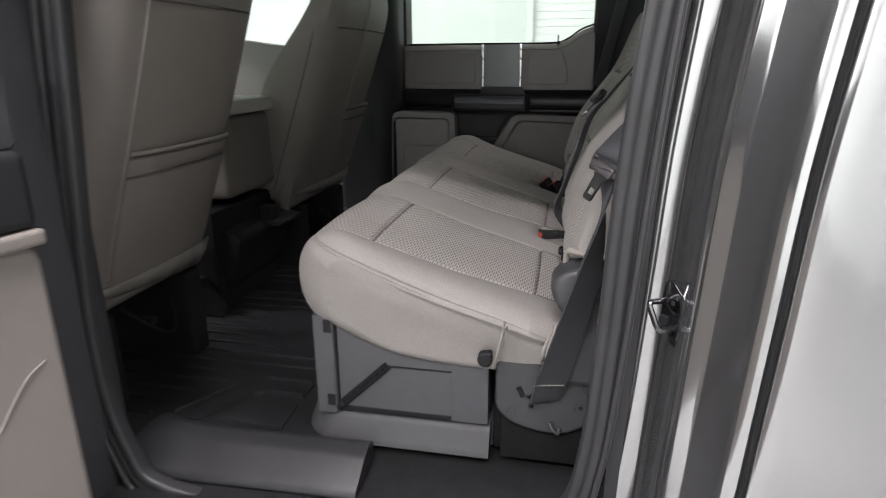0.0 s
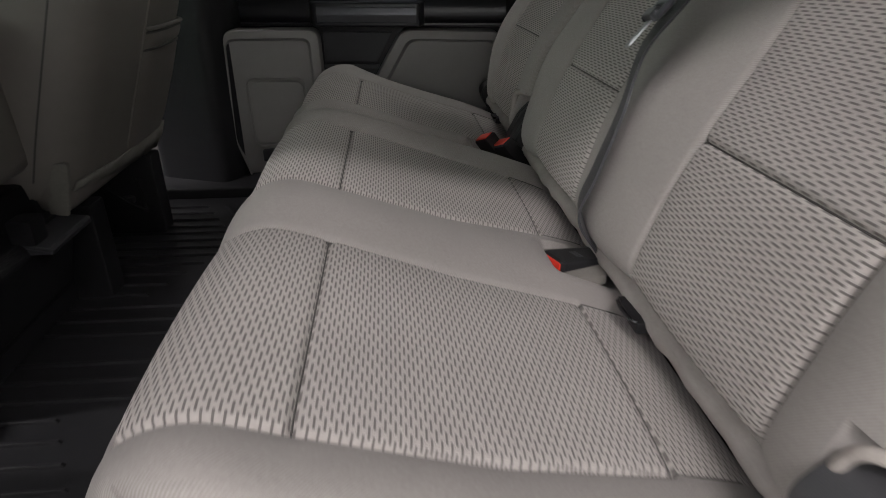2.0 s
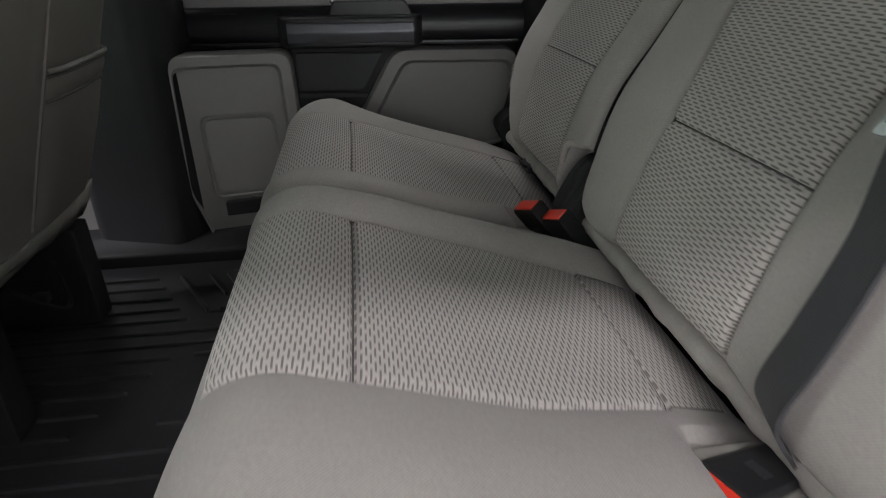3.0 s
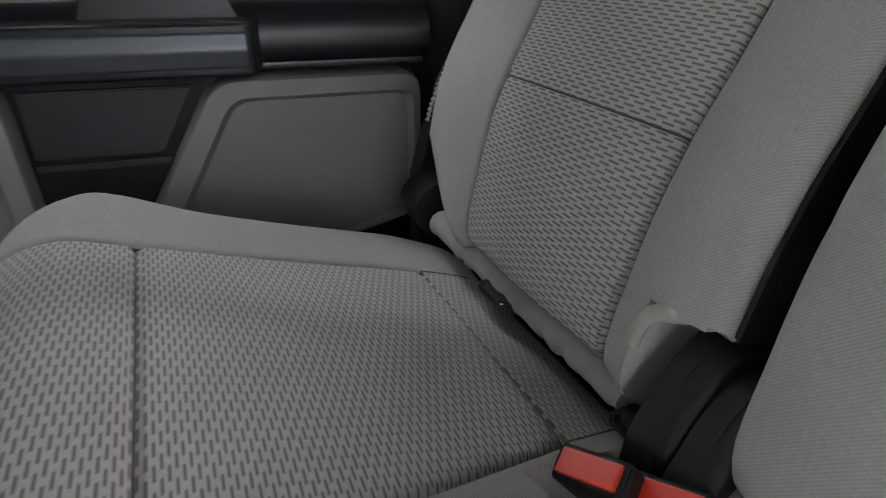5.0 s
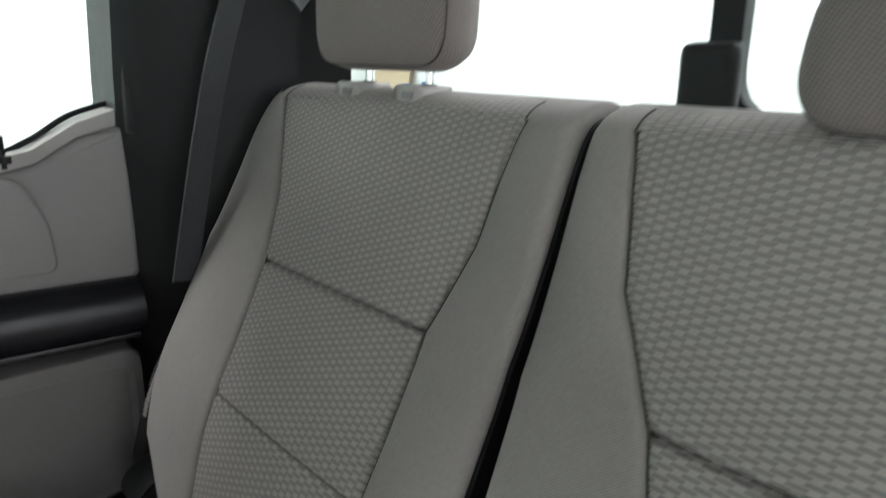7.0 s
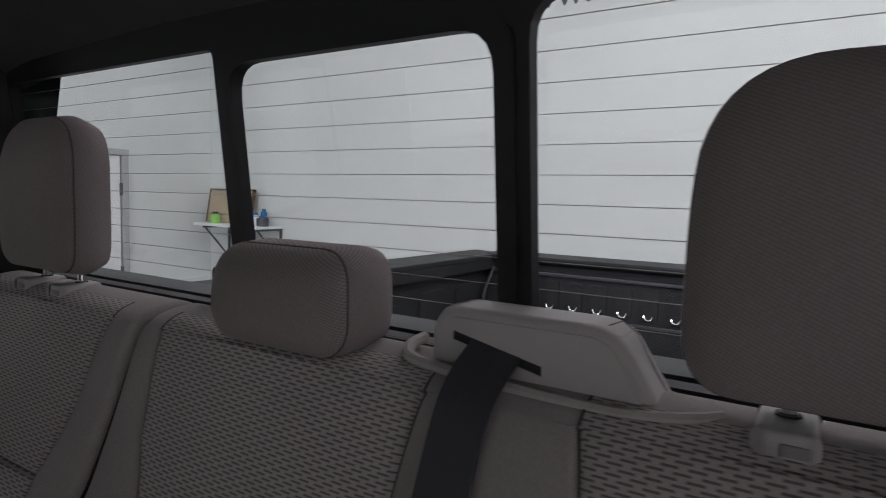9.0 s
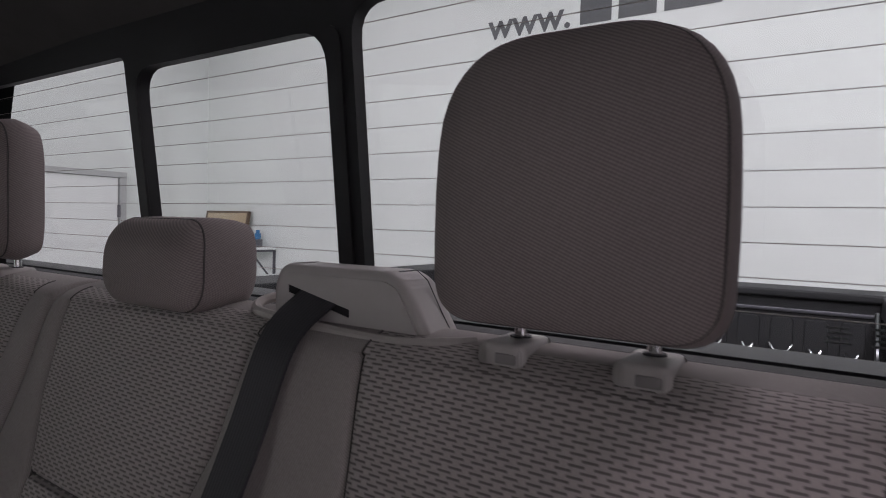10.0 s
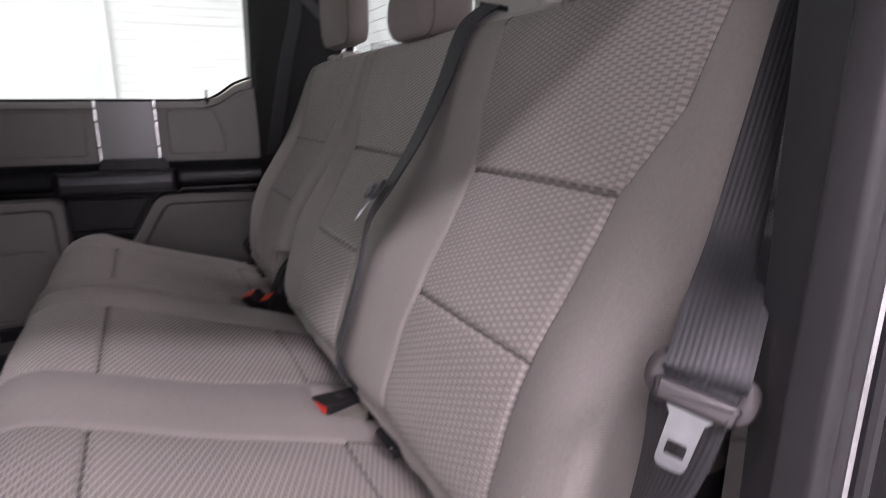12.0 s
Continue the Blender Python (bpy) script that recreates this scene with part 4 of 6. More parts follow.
put("post_clip", box((-0.392, 0.9225, 0.205), (-0.378, 0.9245, 0.228), 0.001), BLACK, base)
put("post_clip", box((-0.392, 0.9225, 0.066), (-0.378, 0.9245, 0.088), 0.001), BLACK, base)
put("panel_seam", box((-0.283, 0.9305, 0.1465), (-0.173, 0.9325, 0.149)), BLACK, base)
put("panel_fold", box((-0.1735, 0.9298, 0.056), (-0.112, 0.9325, 0.188), 0.001), BOXGREY, base)
put("panel_foot", box((-0.372, 0.929, 0.056), (-0.174, 0.9325, 0.064), 0.001), BLACK, base)
put("box_body", box((-0.405, 0.947, 0.045), (-0.112, 1.76, 0.165)), BOXGREY, base)
put("tray", box((-0.425, 0.955, 0.0), (-0.105, 1.76, 0.046)), SHELFGREY, base)
put("tray_lip", sweep(curve([(-0.418, 1.30, 0), (-0.418, 1.10, 0), (-0.418, 1.00, 0), (-0.412, 0.970, 0), (-0.393, 0.951, 0), (-0.36, 0.945, 0), (-0.25, 0.945, 0), (-0.108, 0.945, 0)], 6), rounded([(-0.030, 0.002), (-0.030, 0.052), (0.008, 0.052), (0.017, 0.046), (0.031, 0.010), (0.033, 0.002)], [0, 0, 0.006, 0.008, 0.004, 0], 4), up=(0, 0, 1)), SHELFGREY, base, "sloping grey front lip of the tray")
for i in range(9):
    f0, f1 = i / 9, (i + 0.72) / 9
    a, b = Vector((-0.376, 0.926, 0.060)), Vector((-0.283, 0.926, 0.150))
    p, q = a.lerp(b, f0), a.lerp(b, f1)
    d = (b - a).normalized()
    n = Vector((-d.z, 0, d.x)) * 0.0055
    link = sweep([p + n * 0.7, q + n * 0.7, q - n * 0.7, p - n * 0.7], ring(0.0018, 6), True)
    put("strap_link", link, BLACK, base)
put("strap_band", sweep([(-0.376, 0.9295, 0.060), (-0.283, 0.9295, 0.150)], [(-0.0075, -0.001), (0.0075, -0.001), (0.0075, 0.001), (-0.0075, 0.001)], up=(0, -1, 0)), BLACK, base)
base2 = thing("under_seat_box", (-0.25, 2.05, 0.0), "dark storage box under the single rear seat", "storage box")
put("box_body", box((-0.40, 1.80, 0.0), (-0.112, 2.29, 0.17), 0.006), BOXGREY, base2)

bracket = thing("seat_bracket", (-0.01, 0.92, 0.06), "dark grey pressed steel seat bracket bolted to the floor", "bracket")
put("plate", slab(rounded([(-0.099, 0.190), (-0.099, 0.098), (-0.074, 0.074), (-0.030, 0.062), (0.010, 0.061), (0.042, 0.076), (0.070, 0.116), (0.088, 0.165), (0.088, 0.190)], 0.018), 1, 0.915, 0.930, 0.006, 3), QUARTER, bracket)
put("slot", sweep([(-0.0615, 0.9142, 0.142), (-0.0545, 0.9142, 0.127)], ring(0.0042, 8), up=(0, -1, 0)), BLACK, bracket)
for at, r in (((0.037, 0.9155, 0.115), 0.0105), ((0.052, 0.9155, 0.148), 0.012), ((-0.072, 0.9155, 0.098), 0.007)):
    put("dimple", sweep([(at[0] + r * math.cos(i * 0.5236), at[1] - 0.0008, at[2] + r * math.sin(i * 0.5236)) for i in range(12)], ring(0.0012, 6), True), QUARTER, bracket)
put("hole", sweep([(0.037, 0.9140, 0.115), (0.037, 0.917, 0.115)], ring(0.0035, 10)), BLACK, bracket)
put("hook", sweep(curve([(-0.010, 0.912, 0.085), (-0.004, 0.908, 0.074), (0.004, 0.908, 0.068), (0.006, 0.910, 0.078)], 4), ring(0.0025, 6)), GUNMETAL, bracket)
put("riser", box((-0.105, 0.945, 0.0), (0.30, 1.80, 0.165), 0.01), CARPET, bracket)
put("foot", box((-0.09, 0.925, 0.0), (0.08, 0.945, 0.12), 0.004), CARPET, bracket)

quarter = thing("quarter_trim", (0.10, 0.90, 0.14), "dark grey plastic quarter trim behind the lap belt", "trim panel")
put("panel", slab(rounded([(0.000, 0.168), (0.010, 0.31), (0.04, 0.376), (0.30, 0.376), (0.30, 0.166)], 0.006), 1, 0.900, 0.925, 0.004), QUARTER, quarter)
put("arrow_mark", sweep([(0.062, 0.8995, 0.281), (0.052, 0.8995, 0.273), (0.062, 0.8995, 0.265), (0.062, 0.8995, 0.269), (0.073, 0.8995, 0.269), (0.073, 0.8995, 0.277), (0.062, 0.8995, 0.277)], ring(0.0009, 5), True), QUARTER, quarter)
put("upper_panel", slab(rounded([(0.10, 0.385), (0.15, 0.62), (0.20, 0.82), (0.34, 0.82), (0.34, 0.385)], 0.01), 1, 0.796, 0.822, 0.006), BLACK, quarter)
quarter = thing("quarter_trim", (0.10, 2.30, 0.14), "black plastic quarter trim beside the far seat", "trim panel")
put("panel", slab(rounded([(0.022, 0.06), (0.022, 0.31), (0.04, 0.376), (0.30, 0.80), (0.34, 0.80), (0.34, 0.06)], 0.008), 1, 2.335, 2.37, 0.004), BLACK, quarter)

# ---- belts ----
belt = thing("seat_belt", (-0.015, 0.893, 0.10), "black outer seat belt with a steel latch tongue, hanging slack", "seat belt", "seat belts")
webbing("lap_webbing", [((-0.010, 0.904, 0.146), (1, 0, 0.1)), ((-0.0125, 0.889, 0.166), (0.99, 0.1, 0.08)), ((-0.004, 0.880, 0.198), (0.97, 0.2, 0)), ((0.018, 0.856, 0.30), (0.86, 0.5, 0)), ((0.033, 0.838, 0.384), (0.61, 0.78, 0)), ((0.040, 0.816, 0.46), (0.1, 0.97, 0)), ((0.041, 0.804, 0.515), (-0.49, 0.87, 0))], 0.046, belt)
webbing("shoulder_webbing", [((0.041, 0.802, 0.512), (0.46, -0.88, 0)), ((0.0420, 0.7985, 0.5250), (0.48, -0.87, 0)), ((0.0440, 0.7965, 0.5380), (0.52, -0.85, 0)), ((0.072, 0.811, 0.566), (0.60, -0.79, 0)), ((0.119, 0.834, 0.608), (0.76, -0.65, 0)), ((0.170, 0.846, 0.740), (0.93, -0.38, 0)), ((0.187, 0.851, 0.822), (0.81, 0.58, 0)), ((0.243, 0.871, 0.978), (0.96, -0.29, 0))], 0.046, belt)
webbing("folded_end", [((-0.011, 0.8905, 0.166), (0.99, 0.05, 0.08)), ((-0.0145, 0.896, 0.150), (0.98, 0.05, 0.16)), ((-0.020, 0.901, 0.134), (0.93, 0.05, 0.42)), ((-0.0255, 0.907, 0.122), (0.85, 0.0, 0.55))], 0.043, belt)
zigzag = [(-0.035 + 0.0016 * i, 0.8855 - 0.0002 * i * 0.5, 0.1635 + 0.0022 * (i % 2) + 0.00025 * i) for i in range(28)]
put("stitching", sweep(zigzag, ring(0.0007, 5)), CORD, belt, "white zigzag stitching across the webbing")
for x, z in ((-0.047, 0.128), (-0.043, 0.111)):
    put("anchor_rivet", sweep([(x, 0.9145, z), (x + 0.004, 0.911, z + 0.001)], ring(0.003, 8)), STEEL, belt)
put("upper_guide", slab(rounded([(0.225, 0.965), (0.30, 0.965), (0.31, 1.01), (0.215, 1.01)], 0.012), 1, 0.848, 0.876, 0.006), BLACK, belt)


def tongue(parent, at, u, v, w, plastic, s=1.0):
    """A latch plate: moulded loop that the webbing runs through, and a steel tongue with its slot."""
    at, u, v = Vector(at), Vector(u).normalized(), Vector(v).normalized()
    n = u.cross(v)
    M = Matrix(((u.x, v.x, n.x, at.x), (u.y, v.y, n.y, at.y), (u.z, v.z, n.z, at.z), (0, 0, 0, 1))) @ Matrix.Scale(s, 4)
    rim = rounded([(-w / 2 - 0.008, -0.009), (w / 2 + 0.008, -0.009), (w / 2 + 0.008, 0.013), (-w / 2 - 0.008, 0.013)], 0.010, 6)
    put("loop", turned(sweep([(a, b, 0) for a, b in rim], ring(0.0058, 10, 1.15, 0.8), True), M), plastic, parent)
    put("cross_bar", turned(slab(rounded([(-w / 2 - 0.004, -0.0165), (w / 2 + 0.004, -0.0165), (w / 2 + 0.006, -0.0015), (-w / 2 - 0.006, -0.0015)], 0.004), 2, -0.004, 0.0085, 0.0042, 3), M), plastic, parent)
    blade = frame_with_holes(rounded([(-0.0100, -0.056), (0.0100, -0.056), (0.0110, -0.022), (0.019, -0.012), (-0.019, -0.012), (-0.0115, -0.022)], [0.006, 0.006, 0, 0.002, 0.002, 0]),
                             [rounded([(-0.0065, -0.047), (0.0065, -0.047), (0.0065, -0.038), (-0.0065, -0.038)], 0.0015)], -0.0012, 0.0012)
    bm = turned(blade, Matrix(((0, 1, 0, 0), (0, 0, 1, 0), (1, 0, 0, 0), (0, 0, 0, 1))))
    put("blade", turned(bm, M), STEEL, parent, "bright steel tongue with a slot")
    return parent


tongue(belt, (0.041, 0.799, 0.522), (0.49, -0.87, -0.20), (0.46, 0.04, 0.89), 0.043, TONGUE_GREY, 0.88)
mid_belt = thing("seat_belt", (0.26, 1.385, 0.80), "black middle seat belt lying slack down the backrest", "seat belt", "seat belts")
webbing("webbing", [((0.272, 1.386, 0.829), (0.0, 1, 0.2)), ((0.246, 1.386, 0.822), (0.0, 1, 0.2)), ((0.205, 1.388, 0.790), (0.05, 1, 0.15)), ((0.172, 1.390, 0.715), (0.05, 1, 0.05)), ((0.128, 1.384, 0.640), (0.1, 1, 0)), ((0.078, 1.372, 0.575), (0.2, 1, 0))], 0.046, mid_belt)
webbing("lower_webbing", [((0.078, 1.372, 0.575), (0.2, 1, 0)), ((0.038, 1.360, 0.525), (0.3, 1, 0)), ((0.018, 1.350, 0.46), (0.3, 1, 0)), ((-0.004, 1.350, 0.39), (0.25, 1, 0)), ((-0.018, 1.354, 0.335), (0.3, 1, 0)), ((0.012, 1.358, 0.285), (0.3, 1, 0))], 0.046, mid_belt)
tongue(mid_belt, (0.054, 1.369, 0.568), (-0.2, -0.97, 0.12), (0.62, -0.05, 0.78), 0.046, GUNMETAL, 0.92)
far_belt = thing("seat_belt", (0.17, 2.32, 0.75), "black far seat belt hanging from its pillar guide", "seat belt", "seat belts")
webbing("webbing", [((0.186, 2.315, 0.985), (0.8, 0.4, -0.3)), ((0.180, 2.322, 0.92), (0.9, 0.3, 0)), ((0.155, 2.333, 0.82), (0.9, 0.25, 0)), ((0.13, 2.34, 0.70), (0.9, 0.25, 0)), ((0.10, 2.342, 0.55), (0.9, 0.25, 0))], 0.037, far_belt)
webbing("upper_webbing", [((0.186, 2.325, 0.985), (0.5, 0.6, 0.4)), ((0.225, 2.322, 0.955), (0.5, 0.3, 0.7)), ((0.275, 2.318, 0.905), (0.5, 0.2, 0.8))], 0.030, far_belt)
put("upper_guide", slab(rounded([(0.158, 0.978), (0.212, 0.972), (0.206, 0.990), (0.190, 1.002), (0.172, 0.998)], 0.006), 1, 2.306, 2.325, 0.006), BLACK, far_belt)


def buckle(at, front, up, label, s=1.0):
    """A belt buckle: black shell with a red press button at its front end."""
    front, up = Vector(front).normalized(), Vector(up).normalized()
    side = up.cross(front).normalized()
    up = front.cross(side)
    M = Matrix(((side.x, front.x, up.x, at[0]), (side.y, front.y, up.y, at[1]), (side.z, front.z, up.z, at[2]), (0, 0, 0, 1))) @ Matrix.Scale(s, 4)
    top = thing("belt_buckle", at, label, "belt buckle", "belt buckles")
    put("shell", turned(slab(rounded([(-0.021, -0.078), (0.021, -0.078), (0.0235, 0.003), (-0.0235, 0.003)], 0.005), 2, -0.0110, 0.0110, 0.0035, 3), M), BLACK, top)
    put("button", turned(box((-0.0200, -0.010, -0.0078), (0.0200, 0.0052, 0.0080), 0.0018, 2), M), RED, top, "red press button")
    for i in range(5):
        put("mark", turned(box((-0.008 + i * 0.004, -0.036, 0.0107), (-0.0066 + i * 0.004, -0.026, 0.0113)), M), GUNMETAL, top)
    return top


buckle((-0.050, 1.334, 0.274), (-0.94, -0.28, 0.10), (0.1, 0.1, 1), "black belt buckle with a red button lying on the near cushion")
buckle((-0.062, 1.838, 0.297), (-0.62, 0.10, 0.80), (-0.75, -0.25, 0.0), "black belt buckle with a red button, standing by the split", 1.15)
buckle((-0.034, 1.800, 0.296), (-0.62, 0.10, 0.80), (-0.75, -0.25, 0.0), "black belt buckle with a red button, beside the middle place", 1.2)
for y0, y1, x0, x1 in ((1.298, 1.378, -0.078, 0.01),):
    pocket = thing("buckle_pocket", (-0.03, 1.338, 0.262), "stitched cloth recess for the buckle in the cushion", "recess")
    put("lining", slab(rounded([(x0, y0), (x1, y0), (x1, y1), (x0, y1)], 0.012), 2, 0.262, 0.2735), SKIRT, pocket)

# middle belt outlet on top of the backrest
tower = thing("belt_tower", (0.29, 1.35, 0.80), "grey plastic belt outlet on top of the backrest", "belt guide")
TOWER = [(1.452, 0.794), (1.450, 0.838), (1.438, 0.856), (1.302, 0.856), (1.284, 0.848), (1.250, 0.794)]
put("hood", slab(rounded(TOWER, [0.004, 0.010, 0.012, 0.012, 0.012, 0.004], 4), 0, 0.2535, 0.304, 0.008, 4), TRIM_LIGHT, tower)
slit = [(1.427, 0.8355), (1.427, 0.8275), (1.345, 0.8095), (1.345, 0.8175)]
put("front_face", frame_with_holes(rounded([(1.441, 0.800), (1.440, 0.836), (1.432, 0.847), (1.304, 0.847), (1.290, 0.841), (1.265, 0.800)], 0.006), [slit], 0.2512, 0.2545), TRIM_LIGHT, tower)
put("slot_lining", slab([(1.429, 0.837), (1.429, 0.826), (1.343, 0.808), (1.343, 0.819)], 0, 0.2526, 0.2534), BLACK, tower)
put("side_joint", sweep([(0.262, 1.296, 0.8560), (0.284, 1.292, 0.8565), (0.286, 1.281, 0.848), (0.288, 1.266, 0.820), (0.289, 1.254, 0.800)], ring(0.0005, 5)), BLACK, tower)
put("base_trim", sweep(curve([(0.285, 1.478, 0.816), (0.262, 1.479, 0.812), (0.246, 1.466, 0.806), (0.241, 1.43, 0.803), (0.239, 1.36, 0.799), (0.239, 1.28, 0.797), (0.246, 1.235, 0.801), (0.262, 1.214, 0.802)], 6), ring(0.0055, 8)), CORD, tower, "pale rounded edge trim")
put("base_pad", slab(rounded([(0.286, 1.476), (0.262, 1.476), (0.248, 1.464), (0.243, 1.43), (0.242, 1.25), (0.262, 1.222), (0.286, 1.222)], 0.006, 3), 2, 0.775, 0.8015, 0.002), GATHER, tower, "plain cloth round the belt outlet")

# ---- far rear door ----
door = thing("rear_door", (-0.3, 2.5, 0.0), "closed far rear door with grey trim and a satin pull handle", "car door")
put("door_panel", box((-0.70, 2.535, -0.05), (0.072, 2.60, 0.70)), BLACK, door)
UP = [(-0.672, 0.528), (-0.672, 0.680), (-0.07, 0.680), (-0.02, 0.692), (0.03, 0.725), (0.086, 0.742), (0.086, 0.528)]
put("upper_trim", slab(rounded(UP, 0.012), 1, 2.515, 2.56, 0.008, 3), TRIM_UPPER, door)
put("trim_recess", slab(rounded([(-0.63, 0.55), (-0.63, 0.672), (-0.37, 0.672), (-0.37, 0.55)], 0.012), 1, 2.5085, 2.52, 0.005, 3), TRIM_UPPER, door)
put("trim_recess", slab(rounded([(-0.165, 0.55), (-0.165, 0.675), (-0.04, 0.68), (-0.015, 0.62), (-0.01, 0.55)], 0.02), 1, 2.5085, 2.52, 0.005, 3), TRIM_UPPER, door)
ledge = [(-0.672, 0.680), (-0.672, 0.698), (-0.07, 0.698), (-0.02, 0.711), (0.03, 0.744), (0.086, 0.765), (0.086, 0.742), (0.03, 0.725), (-0.02, 0.692), (-0.07, 0.680)]
put("sill_ledge", slab(ledge, 1, 2.522, 2.585, 0.003), TRIM_LIGHT, door, "pale grey window ledge")
put("glass_seal", sweep(curve([(-0.672, 2.555, 0.703), (-0.3, 2.555, 0.703), (-0.075, 2.555, 0.703), (-0.02, 2.555, 0.717), (0.03, 2.555, 0.750), (0.086, 2.555, 0.770)], 5), ring(0.004, 6)), BLACK, door)
put("lock_pin", sweep([(-0.053, 2.508, 0.690), (-0.053, 2.508, 0.730)], ring(0.0028, 8)), BLACK, door, "thin black lock pin")
put("lock_base", sweep([(-0.053, 2.508, 0.697), (-0.053, 2.508, 0.706)], ring(0.008, 10)), BLACK, door)
put("belt_band", slab(rounded([(2.535, 0.532), (2.500, 0.530), (2.486, 0.516), (2.478, 0.496), (2.478, 0.470), (2.490, 0.452), (2.535, 0.448)], 0.010, 4), 0, -0.690, 0.078), DOORBLACK, door)
put("band_lip", box((-0.690, 2.482, 0.4485), (0.070, 2.495, 0.458), 0.003), DOORBLACK, door)
put("handle_back", slab(rounded([(-0.35, 0.505), (-0.34, 0.542), (-0.18, 0.542), (-0.165, 0.505)], 0.006), 1, 2.475, 2.50, 0.004), DOORBLACK, door)
handle = put("pull_handle", slab(rounded([(-0.466, 2.490), (-0.446, 2.420), (-0.163, 2.420), (-0.143, 2.490)], 0.008, 3), 2, 0.452, 0.514, 0.006, 3), DOORBLACK, door, "black pull handle housing")
put("handle_bar", slab(rounded([(2.428, 0.459), (2.419, 0.462), (2.4145, 0.484), (2.419, 0.504), (2.428, 0.508)], 0.004, 3), 0, -0.438, -0.171), GUNMETAL, handle.parent, "dark satin pull handle bar")
put("switch_recess", box((-0.60, 2.4885, 0.512), (-0.55, 2.4905, 0.520), 0.001), DARK, door)
put("badge_plate", box((-0.338, 2.506, 0.535), (-0.196, 2.5145, 0.698), 0.002), SATIN, door, "satin silver trim plate")
for x in (-0.346, -0.197):
    for z0, z1 in ((0.535, 0.575), (0.575, 0.645), (0.645, 0.680), (0.680, 0.704)):
        put("plate_edge", box((x, 2.501, z0 + 0.001), (x + 0.009, 2.512, z1 - 0.001), 0.0025), CHROME, door, "chrome edge strip")


def trim_panel(outline, inner, y, depth):
    o, q = rounded(outline, 0.03, 6), rounded(inner, 0.022, 6)
    mid_ = [(Vector(a) * 0.25 + Vector(b) * 0.75) for a, b in zip(o, q)]
    bm = bmesh.new()
    rows = [[bm.verts.new((a, y + 0.06, b)) for a, b in o], [bm.verts.new((a, y + 0.008, b)) for a, b in o],
            [bm.verts.new((a * 0.88 + c * 0.12, y, b * 0.88 + d * 0.12)) for (a, b), (c, d) in zip(o, q)], [bm.verts.new((a[0], y, a[1])) for a in mid_],
            [bm.verts.new((a, y + depth, b)) for a, b in q]]
    n = len(o)
    for i in range(len(rows) - 1):
        for j in range(n):
            bm.faces.new((rows[i][j], rows[i][(j + 1) % n], rows[i + 1][(j + 1) % n], rows[i + 1][j]))
    bm.faces.new(rows[-1])
    return bm


put("speaker_trim", trim_panel([(-0.60, -0.026), (-0.655, 0.018), (-0.692, 0.15), (-0.685, 0.450), (-0.438, 0.446), (-0.426, -0.026)],
                              [(-0.598, -0.022), (-0.651, 0.020), (-0.687, 0.15), (-0.680, 0.420), (-0.470, 0.416), (-0.458, -0.022)], 2.438, 0.013), TRIM, door)
put("speaker_grille", slab(rounded([(-0.635, 0.14), (-0.637, 0.312), (-0.496, 0.308), (-0.488, 0.14)], 0.018), 1, 2.444, 2.452, 0.002), TRIM, door)
put("grille_rim", sweep([(a, 2.4445, b) for a, b in rounded([(-0.641, 0.132), (-0.644, 0.320), (-0.490, 0.316), (-0.481, 0.132)], 0.02)], ring(0.003, 6), True), TRIM, door)
put("pocket_slot", box((-0.622, 2.434, 0.086), (-0.520, 2.452, 0.120), 0.004), BLACK, door)
put("map_pocket", trim_panel([(-0.36, 0.19), (-0.213, 0.444), (0.068, 0.438), (0.068, 0.225), (-0.10, 0.19)],
                            [(-0.312, 0.196), (-0.186, 0.411), (0.052, 0.405), (0.052, 0.230), (-0.10, 0.196)], 2.432, 0.016), TRIM, door)
for v in door.children[-1].data.vertices:
    v.co.y -= 0.030 + 0.16 * max(0.0, 0.36 - v.co.x) - 0.10 * max(0.0, 0.25 - v.co.z) if v.co.y < -0.02 else 0.0
put("pocket_gap", slab([(-0.44, 0.02), (-0.44, 0.449), (-0.20, 0.449), (-0.36, 0.17), (-0.10, 0.17), (-0.06, 0.02)], 1, 2.478, 2.535), BLACK, door)
put("bin_split", box((-0.432, 2.470, 0.336), (-0.275, 2.480, 0.346), 0.002), DARK, door)
put("bin_front", slab(rounded([(-0.43, 0.352), (-0.43, 0.436), (-0.235, 0.436), (-0.283, 0.352)], 0.004), 1, 2.470, 2.480, 0.003), DARK, door)
p = put("pane", box((-0.67, 2.565, 0.68), (0.088, 2.569, 1.16)), GLASS, door)
p.visible_shadow = False
put("rear_post", slab([(0.082, 0.73), (0.082, 1.18), (0.125, 1.18), (0.125, 0.73)], 1, 2.50, 2.60, 0.006), BLACK, door)
put("front_post", slab([(-0.70, 0.70), (-0.70, 1.18), (-0.655, 1.18), (-0.655, 0.70)], 1, 2.50, 2.60, 0.006), BLACK, door)
put("head_rail", box((-0.70, 2.50, 1.14), (0.11, 2.60, 1.20), 0.006), BLACK, door)

# the inner face of the rear door closes in towards the seat back
for ob in door.children:
    if ob.name.split(".")[0] not in ("speaker_trim", "speaker_grille", "grille_rim", "pocket_slot", "map_pocket"):
        for v in ob.data.vertices:
            v.co.y -= 0.022 + 0.12 * (v.co.x - 0.11)
    elif ob.name.split(".")[0] != "map_pocket":
        for v in ob.data.vertices:
            v.co.y -= 0.18 * max(0.0, -0.13 - v.co.x)
front_door = thing("front_door", (-1.3, 2.5, 0.0), "closed far front door with grey trim below its window", "car door")
